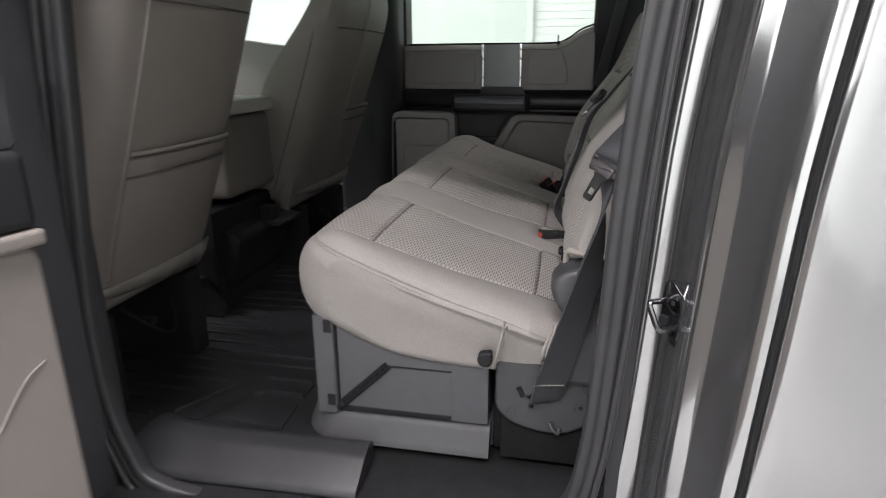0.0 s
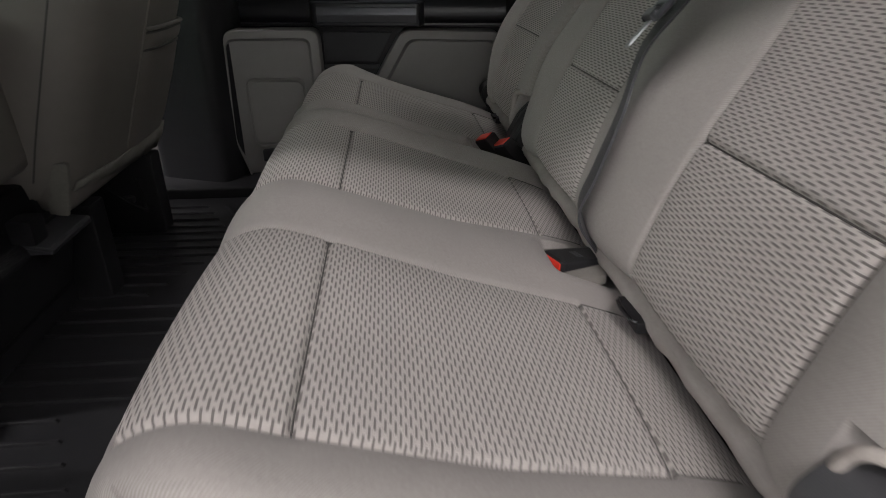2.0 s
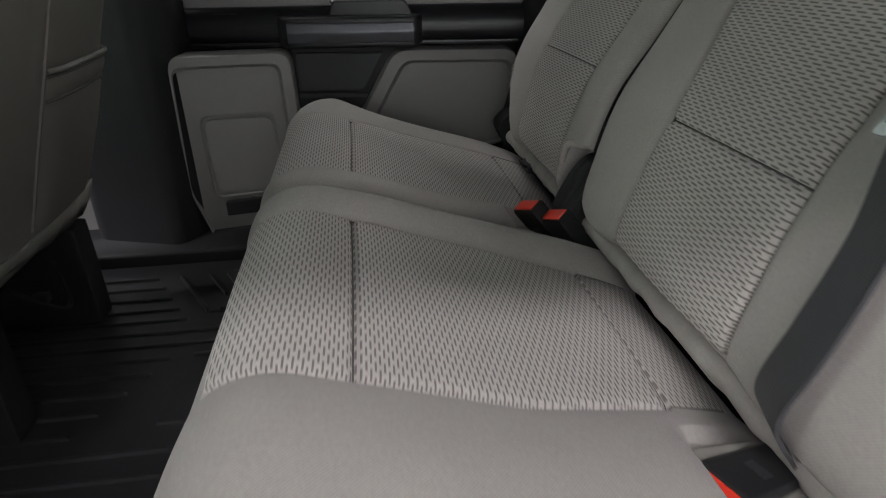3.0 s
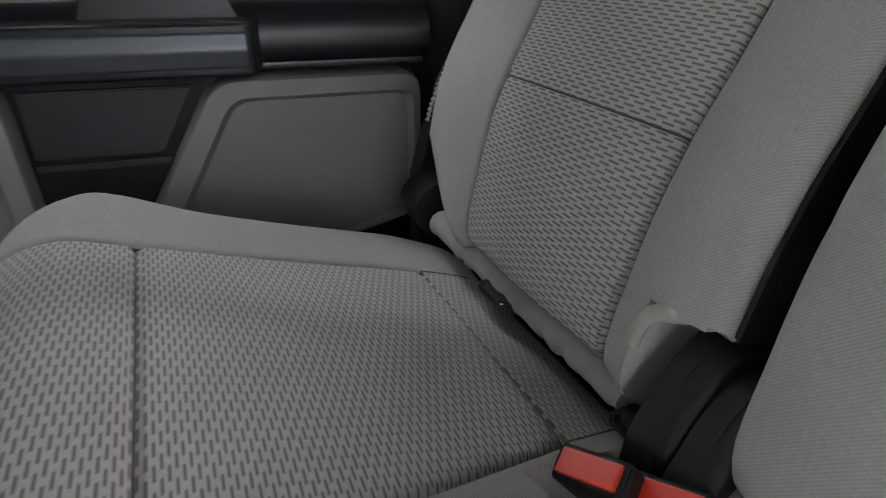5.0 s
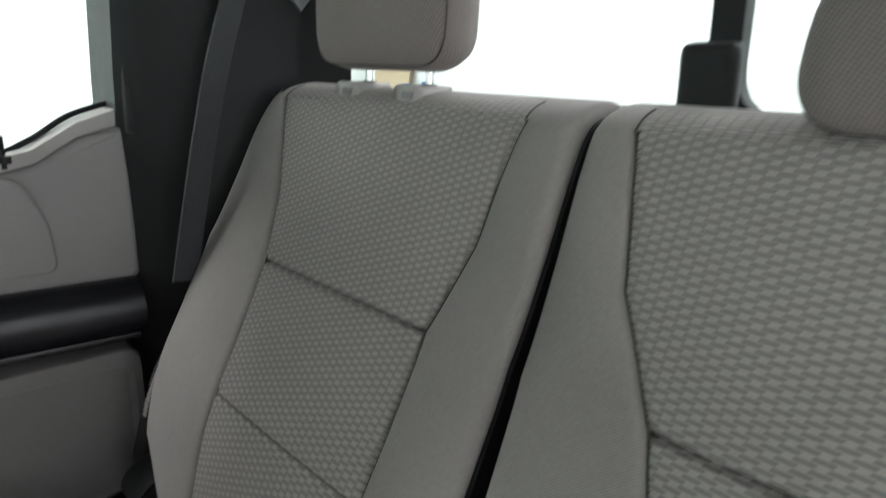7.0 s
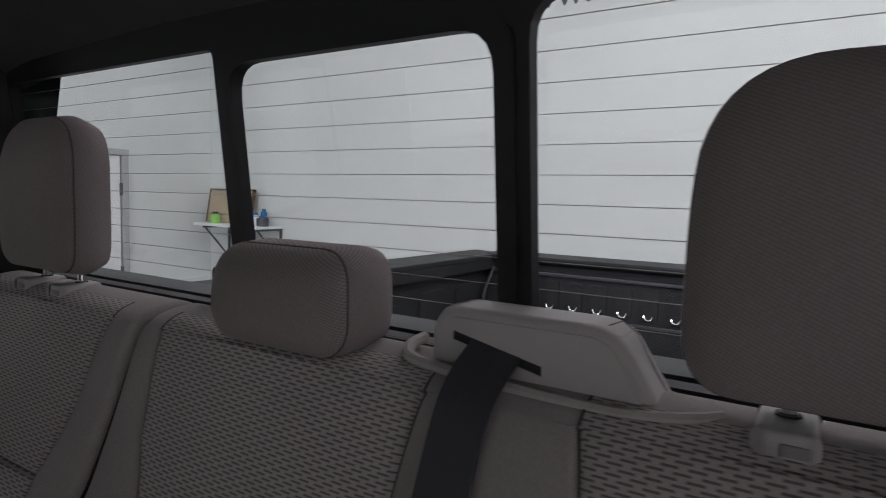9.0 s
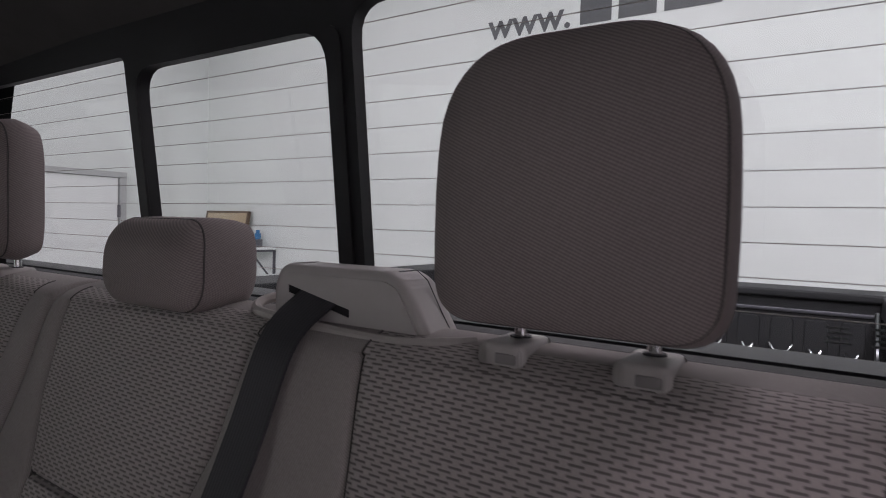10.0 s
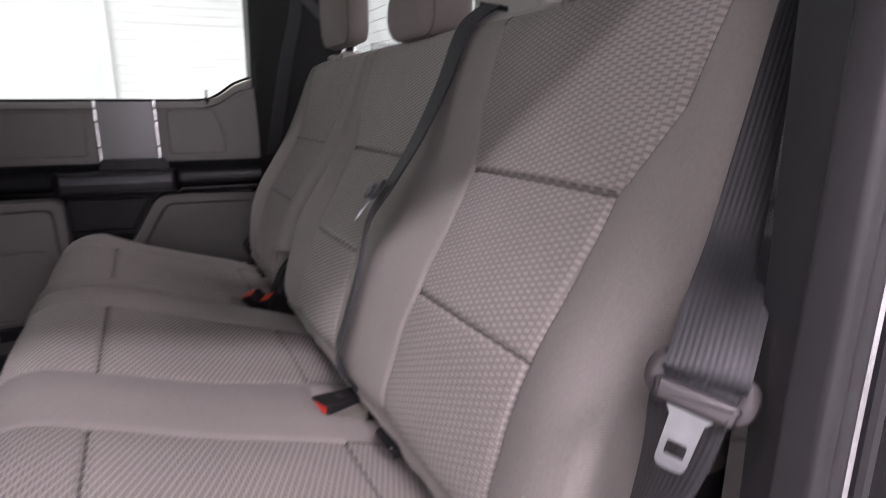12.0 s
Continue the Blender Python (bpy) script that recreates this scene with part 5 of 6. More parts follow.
put("door_panel", slab(rounded([(-1.9, 0.0), (-1.9, 0.80), (-1.45, 0.74), (-1.15, 0.70), (-0.90, 0.70), (-0.90, 0.0)], 0.03), 1, 2.46, 2.56, 0.012, 3), TRIM, front_door)
put("armrest", box((-1.6, 2.40, 0.42), (-0.95, 2.47, 0.50), 0.015, 3), BLACK, front_door)
p = put("pane", box((-1.9, 2.545, 0.69), (-0.92, 2.549, 1.16)), GLASS, front_door)
p.visible_shadow = False
front_door = thing("front_door", (-1.3, 0.7, 0.0), "closed driver's front door with grey trim", "car door")
put("door_panel", slab(rounded([(-1.9, -0.05), (-1.9, 0.80), (-1.45, 0.74), (-1.15, 0.70), (-0.955, 0.70), (-0.955, -0.05)], 0.03), 1, 0.64, 0.74, 0.012, 3), TRIM, front_door)
put("outer_skin", box((-1.9, 0.585, -0.35), (-0.97, 0.638, 0.69), 0.01), PAINT, front_door)
p = put("pane", box((-1.9, 0.66, 0.69), (-0.955, 0.664, 1.16)), GLASS, front_door)
p.visible_shadow = False
dash = thing("dashboard", (-1.8, 1.6, 0.0), "dark dashboard across the front of the cab", "dashboard")
put("dash_body", slab(rounded([(-2.1, 0.0), (-2.1, 0.70), (-1.75, 0.66), (-1.62, 0.55), (-1.66, 0.25), (-1.85, 0.0)], 0.04), 1, 0.74, 2.46), BLACK, dash)
p = put("windscreen", turned(box((-0.003, 0.72, 0.0), (0.003, 2.48, 0.62)), pose(-2.05, 0, 0.70, 0, 22, 0)), GLASS, dash)
p.visible_shadow = False

# ---- front seats and console ----
def front_seat(y, x, width, label, pocket, lean=1.0):
    """The back of a front seat: vinyl shell, map pocket with a double piped edge, cloth skirt below."""
    top = thing("front_seat", (x, y, 0.0), label, "car seat", "front seats")
    W = width / 2
    zs = [(0.235, 0.96, -0.070), (0.27, 0.985, -0.056), (0.36, 1.0, -0.024), (0.48, 1.0, 0.020), (0.62, 0.995, 0.070), (0.72, 1.0, 0.104), (0.79, 0.985, 0.122), (0.83, 0.93, 0.126), (0.86, 0.80, 0.122), (0.88, 0.55, 0.108)]
    sec = [(-0.17, -1), (-0.11, -1.02), (-0.05, -0.99), (-0.018, -0.90), (-0.004, -0.80), (0.003, -0.70), (0.010, -0.35), (0.012, 0), (0.010, 0.35), (0.003, 0.70), (-0.004, 0.80), (-0.018, 0.90), (-0.05, 0.99), (-0.11, 1.02), (-0.17, 1)]
    zc = curve([(dx, w, z) for z, w, dx in zs], 4)
    bm = bmesh.new()
    rows = [[bm.verts.new((x + p.x * lean + a * (1.05 - 0.62 * step(p.z - 0.55, 0.32)), y + W * p.y * b, p.z)) for a, b in sec] for p in zc]
    n = len(sec)
    for i in range(len(rows) - 1):
        for j in range(n - 1):
            bm.faces.new((rows[i][j], rows[i][j + 1], rows[i + 1][j + 1], rows[i + 1][j]))
        bm.faces.new((rows[i][n - 1], rows[i][0], rows[i + 1][0], rows[i + 1][n - 1]))
    bm.faces.new(rows[0]), bm.faces.new(rows[-1])
    put("back_shell", bm, VINYL, top)

    def at(z):
        for p, q in zip(zc, zc[1:]):
            if p.z <= z <= q.z:
                f = (z - p.z) / max(1e-6, q.z - p.z)
                return x + (p.x * (1 - f) + q.x * f) * lean, W * (p.y * (1 - f) + q.y * f)
        return x + zc[-1].x * lean, W * zc[-1].y

    def fall(f):
        """Depth of the back's rear face at a share f of its half width."""
        for (a0, b0), (a1, b1) in zip(sec, sec[1:]):
            if b0 <= f <= b1:
                return a0 + (a1 - a0) * (f - b0) / max(1e-6, b1 - b0)
        return sec[-1][0]

    def across(z, lift, a=pocket[0], b=pocket[1], sag=0.0):
        out = []
        for i in range(25):
            f = a + (b - a) * i / 24
            xx, w = at(z)
            dx = fall(f) + 0.002
            out.append((xx + dx + lift * (1 - (2 * i / 24 - 1) ** 6), y + f * w, z + sag * (1 - (2 * i / 24 - 1) ** 2)))
        return out
    bm = bmesh.new()
    grid = [[bm.verts.new(v) for v in across(z, lift)] for z, lift in ((0.25, 0.003), (0.29, 0.009), (0.38, 0.012), (0.445, 0.010), (0.457, 0.005), (0.467, 0.011), (0.479, 0.012), (0.489, 0.010), (0.493, 0.002))]
    for i in range(len(grid) - 1):
        for j in range(24):
            bm.faces.new((grid[i][j], grid[i][j + 1], grid[i + 1][j + 1], grid[i + 1][j]))
    put("map_pocket", bm, VINYL, top)
    for z, r in ((0.497, 0.0040), (0.490, 0.0028), (0.457, 0.0026)):
        put("pocket_piping", sweep(across(z, 0.0095 if r > 0.003 else 0.0085), ring(r, 7)), VINYL if r > 0.003 else SEAM, top)
    put("cross_seam", sweep(across(0.73, -0.0015, -0.9, 0.9), ring(0.0026, 5)), SEAM, top)
    for f in (pocket[0] - 0.02, pocket[1] + 0.02):
        pts = []
        for i in range(24):
            z = 0.27 + 0.55 * i / 23
            xx, w = at(z)
            pts.append((xx + fall(f), y + f * w, z))
        put("side_piping", sweep(pts, ring(0.0034, 6)), VINYL, top)
    near = 1 if y < 1.6 else -1
    bm = bmesh.new()
    lo, hi, low = [], [], []
    for i in range(41):
        f = -0.90 + 1.80 * i / 40
        xx, w = at(0.262)
        dx = 0.012 - 0.022 * f * f
        fold = 0.005 * math.sin(i * 0.9) + 0.003 * math.sin(i * 2.3)
        drop = 0.5 + 0.5 * f
        hi.append(bm.verts.new((xx + dx + 0.003, y + f * w, 0.262)))
        lo.append(bm.verts.new((xx + dx - 0.004 + fold * 0.7, y + f * w, 0.262 - (0.012 + 0.016 * drop) + fold * 0.2)))
        low.append(bm.verts.new((xx + dx - 0.022 + fold, y + f * w * 0.985, 0.262 - (0.020 + 0.040 * drop) + fold * 0.4)))
    for i in range(40):
        bm.faces.new((lo[i], lo[i + 1], hi[i + 1], hi[i]))
        bm.faces.new((low[i], low[i + 1], lo[i + 1], lo[i]))
    ob = put("skirt", bm, SKIRT, top, "gathered cloth skirt along the lower edge")
    ob.modifiers.new("thickness", "SOLIDIFY").thickness = 0.004
    xx, w = at(0.25)
    put("edge_tail", slab(rounded([(xx - 0.045, 0.30), (xx - 0.052, 0.17), (xx - 0.030, 0.165), (xx - 0.004, 0.26), (xx + 0.004, 0.30)], 0.008, 3), 1, y - w * 0.97, y - w * 0.97 + 0.012, 0.003), SKIRT, top, "loose cloth edge at the seat's corner")
    put("recliner_shield", slab(rounded([(xx - 0.17, 0.12), (xx - 0.17, 0.25), (xx - 0.10, 0.275), (xx - 0.065, 0.25), (xx - 0.055, 0.17), (xx - 0.09, 0.12)], 0.025, 4), 1, y - w * 0.985, y - w * 0.985 + 0.03, 0.006, 3), BLACK, top, "black plastic recliner shield")
    side = []
    for i in range(24):
        z = 0.27 + 0.5 * i / 23
        xx, w = at(z)
        side.append((xx - 0.062, y - w * 1.004, z))
    put("side_seam", sweep(side, ring(0.0016, 5)), SEAM, top, "stitched side seam")
    put("seat_pan", box((x - 0.50, y - W * 0.95, 0.20), (x - 0.07, y + W * 0.95, 0.34), 0.04, 3), VINYL, top)
    for dy in (-0.62, 0.62):
        put("seat_rail", box((x - 0.50, y + dy * W - 0.03, 0.0), (x - 0.07, y + dy * W + 0.03, 0.20), 0.008), BLACK, top)
    put("wiring", sweep(curve([(x - 0.10, y - 0.06, 0.19), (x - 0.06, y - 0.02, 0.13), (x - 0.07, y + 0.05, 0.10), (x - 0.10, y + 0.09, 0.16)], 6), ring(0.0045, 6)), CARPET, top)
    put("plug", box((x - 0.092, y - 0.02, 0.135), (x - 0.068, y + 0.0, 0.150), 0.003), BLACK, top)
    return top


front_seat(1.044, -0.735, 0.44, "driver's grey vinyl-backed front seat with a map pocket", (-0.58, 0.84))
front_seat(1.972, -0.748, 0.52, "passenger's grey vinyl-backed front seat with a map pocket", (-0.12, 0.86))
console = thing("centre_console", (-0.95, 1.6, 0.0), "folded grey centre seat over a black console", "console")
put("armrest_lid", box((-1.35, 1.445, 0.508), (-0.845, 1.755, 0.545), 0.014, 3), TRIM_LIGHT, console)
put("centre_pad", box((-1.35, 1.455, 0.29), (-0.862, 1.745, 0.505), 0.03, 3), VINYL, console)
put("console_body", box((-1.35, 1.40, 0.0), (-0.885, 1.79, 0.27), 0.012, 2), BLACK, console)
put("rear_bin", slab(rounded([(-0.90, 0.03), (-0.90, 0.215), (-0.845, 0.205), (-0.835, 0.19), (-0.87, 0.06)], 0.008), 1, 1.44, 1.75, 0.006), BLACK, console)
put("cup_flap", slab(rounded([(-0.86, 0.185), (-0.86, 0.207), (-0.80, 0.198), (-0.80, 0.186)], 0.004), 1, 1.60, 1.74, 0.004), DARK, console)
put("latch_knob", box((-0.862, 1.60, 0.20), (-0.822, 1.645, 0.245), 0.008, 2), BLACK, console)
put("side_kick", slab(rounded([(-1.3, 0.0), (-1.3, 0.12), (-0.92, 0.10), (-0.86, 0.0)], 0.01), 1, 1.36, 1.40, 0.005), BLACK, console)

# ---- floor mat ----
mat = thing("floor_mat", (-0.7, 1.6, 0.0), "black moulded rubber floor mat with raised ribs", "floor mat")
put("sheet", slab(rounded([(-1.25, 0.80), (-1.25, 2.36), (-0.40, 2.36), (-0.40, 0.80)], 0.06), 2, -0.011, 0.0, 0.003), RUBBER, mat)
put("raised_edge", sweep(curve([(-0.72, 0.86, 0.012), (-0.66, 0.835, 0.02), (-0.58, 0.828, 0.02), (-0.45, 0.832, 0.020), (-0.300, 0.836, 0.020)], 6), rounded([(-0.056, -0.03), (-0.056, 0.008), (-0.040, 0.016), (-0.010, 0.010), (0.046, -0.018), (0.052, -0.03)], 0.008, 3)), RUBBER, mat)


def rib(p, q, w=0.0042, h=0.0052):
    p, q = Vector((*p, h / 2)), Vector((*q, h / 2))
    d = (q - p).normalized()
    section = [(-w, -h / 2), (w, -h / 2), (w * 0.62, h * 0.36), (w * 0.3, h / 2), (-w * 0.3, h / 2), (-w * 0.62, h * 0.36)]
    bm = sweep([p, p + d * 0.004, q - d * 0.004, q], section)
    for v in bm.verts:
        if (v.co - p).dot(d) < 0.001 or (v.co - q).dot(d) > -0.001:
            v.co.z = min(v.co.z, 0.0006)
    put("rib", bm, RUBBER, mat)


def pad(outline):
    put("raised_pad", slab(outline, 2, -0.002, 0.0042, 0.0016, 2), RUBBER, mat)


for side in (lambda v: v, lambda v: 3.2 - v):
    for i in range(4):
        rib((-1.15, side(0.930 + i * 0.0455)), (-0.758 + i * 0.0255, side(0.930 + i * 0.0455)))
        rib((-1.15, side(1.414 - i * 0.0455)), (-0.754 + i * 0.0250, side(1.414 - i * 0.0455)))
        if i < 3:
            rib((-0.548, side(1.414 - i * 0.0455)), (-0.462, side(1.414 - i * 0.0455)))
    for y in (1.107, 1.234):
        rib((-1.15, side(y)), (-0.656, side(y)))
    for y in (1.150, 1.192):
        rib((-1.15, side(y)), (-0.488, side(y)))
    for y in (1.460, 1.508, 1.556):
        rib((-1.15, side(y)), (-0.462, side(y)))
    pad([(x, side(y)) for x, y in ((-0.712, 0.926), (-0.622, 1.088), (-0.490, 1.085), (-0.492, 1.036), (-0.580, 1.038), (-0.600, 1.030), (-0.652, 0.926))])
    pad([(x, side(y)) for x, y in ((-0.616, 0.928), (-0.574, 1.012), (-0.492, 1.010), (-0.487, 0.922))])
    pad([(x, side(y)) for x, y in ((-0.622, 1.236), (-0.636, 1.262), (-0.636, 1.405), (-0.572, 1.405), (-0.560, 1.232))])
    for p, q in (((-0.712, 0.930), (-0.624, 1.086)), ((-0.652, 0.930), (-0.598, 1.030)), ((-0.604, 1.087), (-0.490, 1.084)), ((-0.574, 1.038), (-0.492, 1.035)), ((-0.614, 0.927), (-0.487, 0.921)), ((-0.620, 1.235), (-0.556, 1.231))):
        rib((p[0], side(p[1])), (q[0], side(q[1])), 0.0036, 0.0105)
put("front_edge", sweep(curve([(-0.985, 1.18, 0.004), (-0.972, 1.30, 0.014), (-0.965, 1.38, 0.018), (-0.945, 1.47, 0.018), (-0.905, 1.62, 0.018), (-0.90, 1.75, 0.018)], 6), ring(0.014, 10, 0.7, 1.0)), RUBBER, mat, "turned-up edge of the mat")

# ---- near door opening ----
JAMB_PATH = [(0.14, -0.35), (0.10, -0.12), (0.068, 0.02), (0.068, 0.12), (0.074, 0.25), (0.081, 0.4), (0.088, 0.55), (0.102, 0.7), (0.122, 0.9), (0.15, 1.22)]


def jamb():
    """Painted rear edge of the door opening, from the seal to the outer skin."""
    sec = [(0.004, 0.81), (0.004, 0.772), (0.010, 0.765), (0.022, 0.761), (0.034, 0.757), (0.039, 0.752), (0.041, 0.742), (0.044, 0.712), (0.046, 0.688), (0.049, 0.674), (0.053, 0.667), (0.063, 0.661), (0.067, 0.656), (0.078, 0.639), (0.089, 0.623),
           (0.092, 0.617), (0.097, 0.611), (0.103, 0.609), (0.106, 0.612)]
    bm = bmesh.new()
    pts = curve([(x, 0, z) for x, z in JAMB_PATH], 6)
    rows = [[bm.verts.new((p.x + a, b, p.z)) for a, b in sec] for p in pts]
    for i in range(len(rows) - 1):
        for j in range(len(sec) - 1):
            bm.faces.new((rows[i][j], rows[i][j + 1], rows[i + 1][j + 1], rows[i + 1][j]))
    return bm


def outer_skin():
    """The painted quarter panel outside the jamb, with its rolled edge and body creases."""
    sec = [(0.112, 0.635), (0.112, 0.618), (0.115, 0.609), (0.122, 0.604), (0.135, 0.601), (0.165, 0.598), (0.24, 0.592), (0.42, 0.584), (2.1, 0.584)]
    bm = bmesh.new()
    pts = curve([(x, 0, z) for x, z in JAMB_PATH], 6)
    rows = [[bm.verts.new((p.x + a, b - 0.018 * math.exp(-((p.z - 0.28) / 0.10) ** 2) * min(1, max(0, (a - 0.12) / 0.15)), p.z)) for a, b in sec] for p in pts]
    for i in range(len(rows) - 1):
        for j in range(len(sec) - 1):
            bm.faces.new((rows[i][j], rows[i][j + 1], rows[i + 1][j + 1], rows[i + 1][j]))
    return bm


ob = setting("door_jamb", jamb(), PAINT, "glossy grey metallic painted door jamb", "car body", True)
ob.modifiers.new("thickness", "SOLIDIFY").thickness = -0.002
ob = setting("body_side", outer_skin(), PAINT, "glossy grey metallic painted rear body side", "car body", True)
ob.modifiers.new("thickness", "SOLIDIFY").thickness = -0.002
gap = [(p.x + 0.110, 0.6225, p.z) for p in curve([(x, 0, z) for x, z in JAMB_PATH], 4)]
setting("body_gap", sweep(gap, ring(0.006, 6)), BLACK, "black rubber strip in the gap of the body edge", "seal", True)
LOOP = [(0.0530, 0.743, 0.32), (0.0610, 0.743, 0.52), (0.0790, 0.747, 0.72), (0.120, 0.774, 1.0), (0.11, 0.80, 1.12), (0.0, 0.80, 1.17), (-0.4, 0.80, 1.17), (-0.6, 0.79, 1.12),
        (-0.64, 0.775, 0.85), (-0.665, 0.765, 0.58), (-0.695, 0.762, 0.25), (-0.672, 0.762, 0.06), (-0.60, 0.762, -0.018), (-0.3, 0.762, -0.035), (-0.05, 0.762, -0.022), (0.021, 0.752, 0.06), (0.043, 0.745, 0.16)]
loop = curve(LOOP, 8, True)
seal_sec = [(-0.014, -0.012), (0.012, -0.012), (0.018, -0.004), (0.018, 0.006), (0.010, 0.013), (0.002, 0.009), (-0.004, 0.013), (-0.014, 0.010)]
setting("door_seal", sweep(loop, rounded(seal_sec, 0.004, 3), True, up=(0, -1, 0)), SEAL, "thick grey-black rubber seal round the near door opening", "seal", True)
outer_loop = [p + (p - Vector((-0.28, 0.762, 0.55))).normalized() * 0.023 + Vector((0, -0.012, 0)) for p in loop]
setting("seal_lip", sweep(outer_loop, ring(0.0045, 8), True), SEAL, "thin outer lip of the rubber door seal", "seal", True)
setting("sill_near", slab(rounded([(0.60, -0.35), (0.60, -0.10), (0.64, -0.075), (0.72, -0.07), (0.74, -0.05), (0.82, -0.045), (0.82, -0.35)], 0.008), 0, -0.80, 0.12), BLACK, "black plastic door sill of the near side", "sill", True)
setting("sill_step", sweep(curve([(-0.74, 0.79, 0.03), (-0.70, 0.79, -0.03), (-0.62, 0.79, -0.048), (-0.2, 0.79, -0.048), (0.05, 0.79, -0.04)], 6), ring(0.006, 6)), RUBBER, "raised black edge of the sill plate", "sill", True)
setting("pillar_near", slab(rounded([(-0.95, 0.60), (-0.74, 0.60), (-0.695, 0.70), (-0.69, 0.80), (-0.74, 0.84), (-0.95, 0.82)], 0.025), 2, -0.35, 1.2), DARK, "charcoal trimmed pillar between the near doors", "pillar", True)


def near_pillar():
    """Corner trim of the near side, close behind the door seal."""
    bm = bmesh.new()
    rows = []
    for z, lean in ((0.0, 0.0), (0.3, 0.0), (0.6, 0.0), (0.8, 0.004), (1.0, 0.018), (1.15, 0.05), (1.24, 0.10)):
        pts = [(0.350, 0.858 + lean), (0.322, 0.838 + lean), (0.25, 0.812 + lean), (0.17, 0.803 + lean), (0.104, 0.800 + lean), (0.084 + lean * 0.6, 0.796 + lean * 0.8), (0.066 + lean * 0.6, 0.757 + lean * 0.6), (0.084 + lean * 0.6, 0.763 + lean * 0.6), (0.350, 0.800)]
        rows.append([bm.verts.new((x, y, z)) for x, y in pts])
    for i in range(len(rows) - 1):
        for j in range(9):
            bm.faces.new((rows[i][j], rows[i][(j + 1) % 9], rows[i + 1][(j + 1) % 9], rows[i + 1][j]))
    bm.faces.new(rows[0]), bm.faces.new(rows[-1])
    return bm


setting("pillar_trim_near", near_pillar(), DARK, "charcoal plastic trim of the near rear cab corner", "pillar trim", True)

striker = thing("door_striker", (0.112, 0.705, 0.38), "black steel door striker bolted to the jamb", "striker")
n = Vector((-0.82, -0.57, 0)).normalized()
u = Vector((0.57, -0.82, 0)).normalized()
M = Matrix(((u.x, 0, n.x, 0.121), (u.y, 0, n.y, 0.718), (u.z, 1, n.z, 0.371), (0, 0, 0, 1)))
put("plate", turned(slab(rounded([(-0.016, -0.018), (-0.018, 0.012), (-0.014, 0.034), (-0.004, 0.036), (0.014, 0.022), (0.018, 0.0), (0.016, -0.026), (0.008, -0.040), (0.000, -0.038), (-0.006, -0.020)], 0.004), 2, -0.004, 0.005, 0.002), M), GLOSS_BLACK, striker)
for ridge in ([(-0.009, 0.034), (-0.008, 0.022), (-0.008, 0.014), (-0.002, 0.004), (0.006, 0.000)], [(0.012, 0.020), (0.014, 0.004), (0.013, -0.004), (0.014, -0.014), (0.012, -0.028)]):
    put("ridge", turned(sweep(curve([(a, b, 0.0052) for a, b in ridge], 5), ring(0.0028, 8)), M), GLOSS_BLACK, striker)
for a, b, r in ((0.004, 0.014, 0.0070), (0.003, -0.020, 0.0055)):
    put("bolt", turned(sweep([(a, b, 0.004), (a, b, 0.0085), (a, b, 0.0095)], ring(r, 14)), M), DARK_STEEL, striker)
    put("bolt_recess", turned(sweep([(a, b, 0.0092), (a, b, 0.0100)], ring(r * 0.45, 6)), M), BLACK, striker)
put("guide_block", turned(box((-0.014, -0.016, 0.002), (-0.002, -0.006, 0.010), 0.002), M), BLACK, striker)
put("wire_loop", turned(sweep(curve([(-0.010, 0.012, 0.002), (-0.010, 0.012, 0.014), (-0.011, 0.0125, 0.025), (-0.009, 0.010, 0.030), (-0.001, 0.000, 0.031), (0.007, -0.0105, 0.031), (0.010, -0.0135, 0.026), (0.010, -0.013, 0.014), (0.010, -0.013, 0.002)], 5), ring(0.0034, 9)), M), DARK_STEEL, striker)
for a, b in ((-0.010, 0.012), (0.010, -0.013)):
    put("collar", turned(sweep([(a, b, 0.004), (a, b, 0.0075)], ring(0.0048, 12)), M), DARK_STEEL, striker)

# ---- open near rear door, swung forward ----
near_door = thing("open_door", (-0.60, 0.64, 0.0), "open near rear door with pale grey trim and black armrest", "car door")
AX = (Vector((-0.20, -1.0, 0)).normalized(), Vector((0, 0, 1)), Vector((1.0, -0.20, 0)).normalized())
ND = Matrix(((AX[0].x, 0, AX[2].x, -0.64), (AX[0].y, 0, AX[2].y, 0.655), (0, 1, 0, 0), (0, 0, 0, 1)))
put("door_shell", turned(slab(rounded([(0.0, -0.25), (0.0, 0.72), (0.95, 0.72), (0.98, 0.2), (0.95, -0.25)], 0.02), 2, -0.12, -0.02, 0.008), ND), PAINT, near_door)
put("lower_trim", turned(slab(rounded([(0.005, -0.22), (0.005, 0.435), (0.93, 0.435), (0.93, -0.22)], 0.03), 2, -0.02, 0.012, 0.01, 3), ND), VINYL, near_door)
put("trim_ledge", turned(box((0.003, 0.432, -0.02), (0.93, 0.452, 0.026), 0.006, 3), ND), VINYL, near_door)
put("armrest", turned(box((0.005, 0.453, -0.02), (0.90, 0.545, 0.020), 0.012, 3), ND), BLACK, near_door)
put("upper_trim", turned(slab(rounded([(0.0, 0.545), (0.0, 0.72), (0.95, 0.72), (0.95, 0.545)], 0.01), 2, -0.02, 0.004, 0.005), ND), DARK, near_door)
put("window_post", turned(box((0.0, 0.72, -0.08), (0.05, 1.20, -0.03), 0.008), ND), BLACK, near_door)
put("weather_strip", turned(box((0.052, 0.72, -0.06), (0.060, 1.20, -0.045), 0.002), ND), SATIN, near_door)
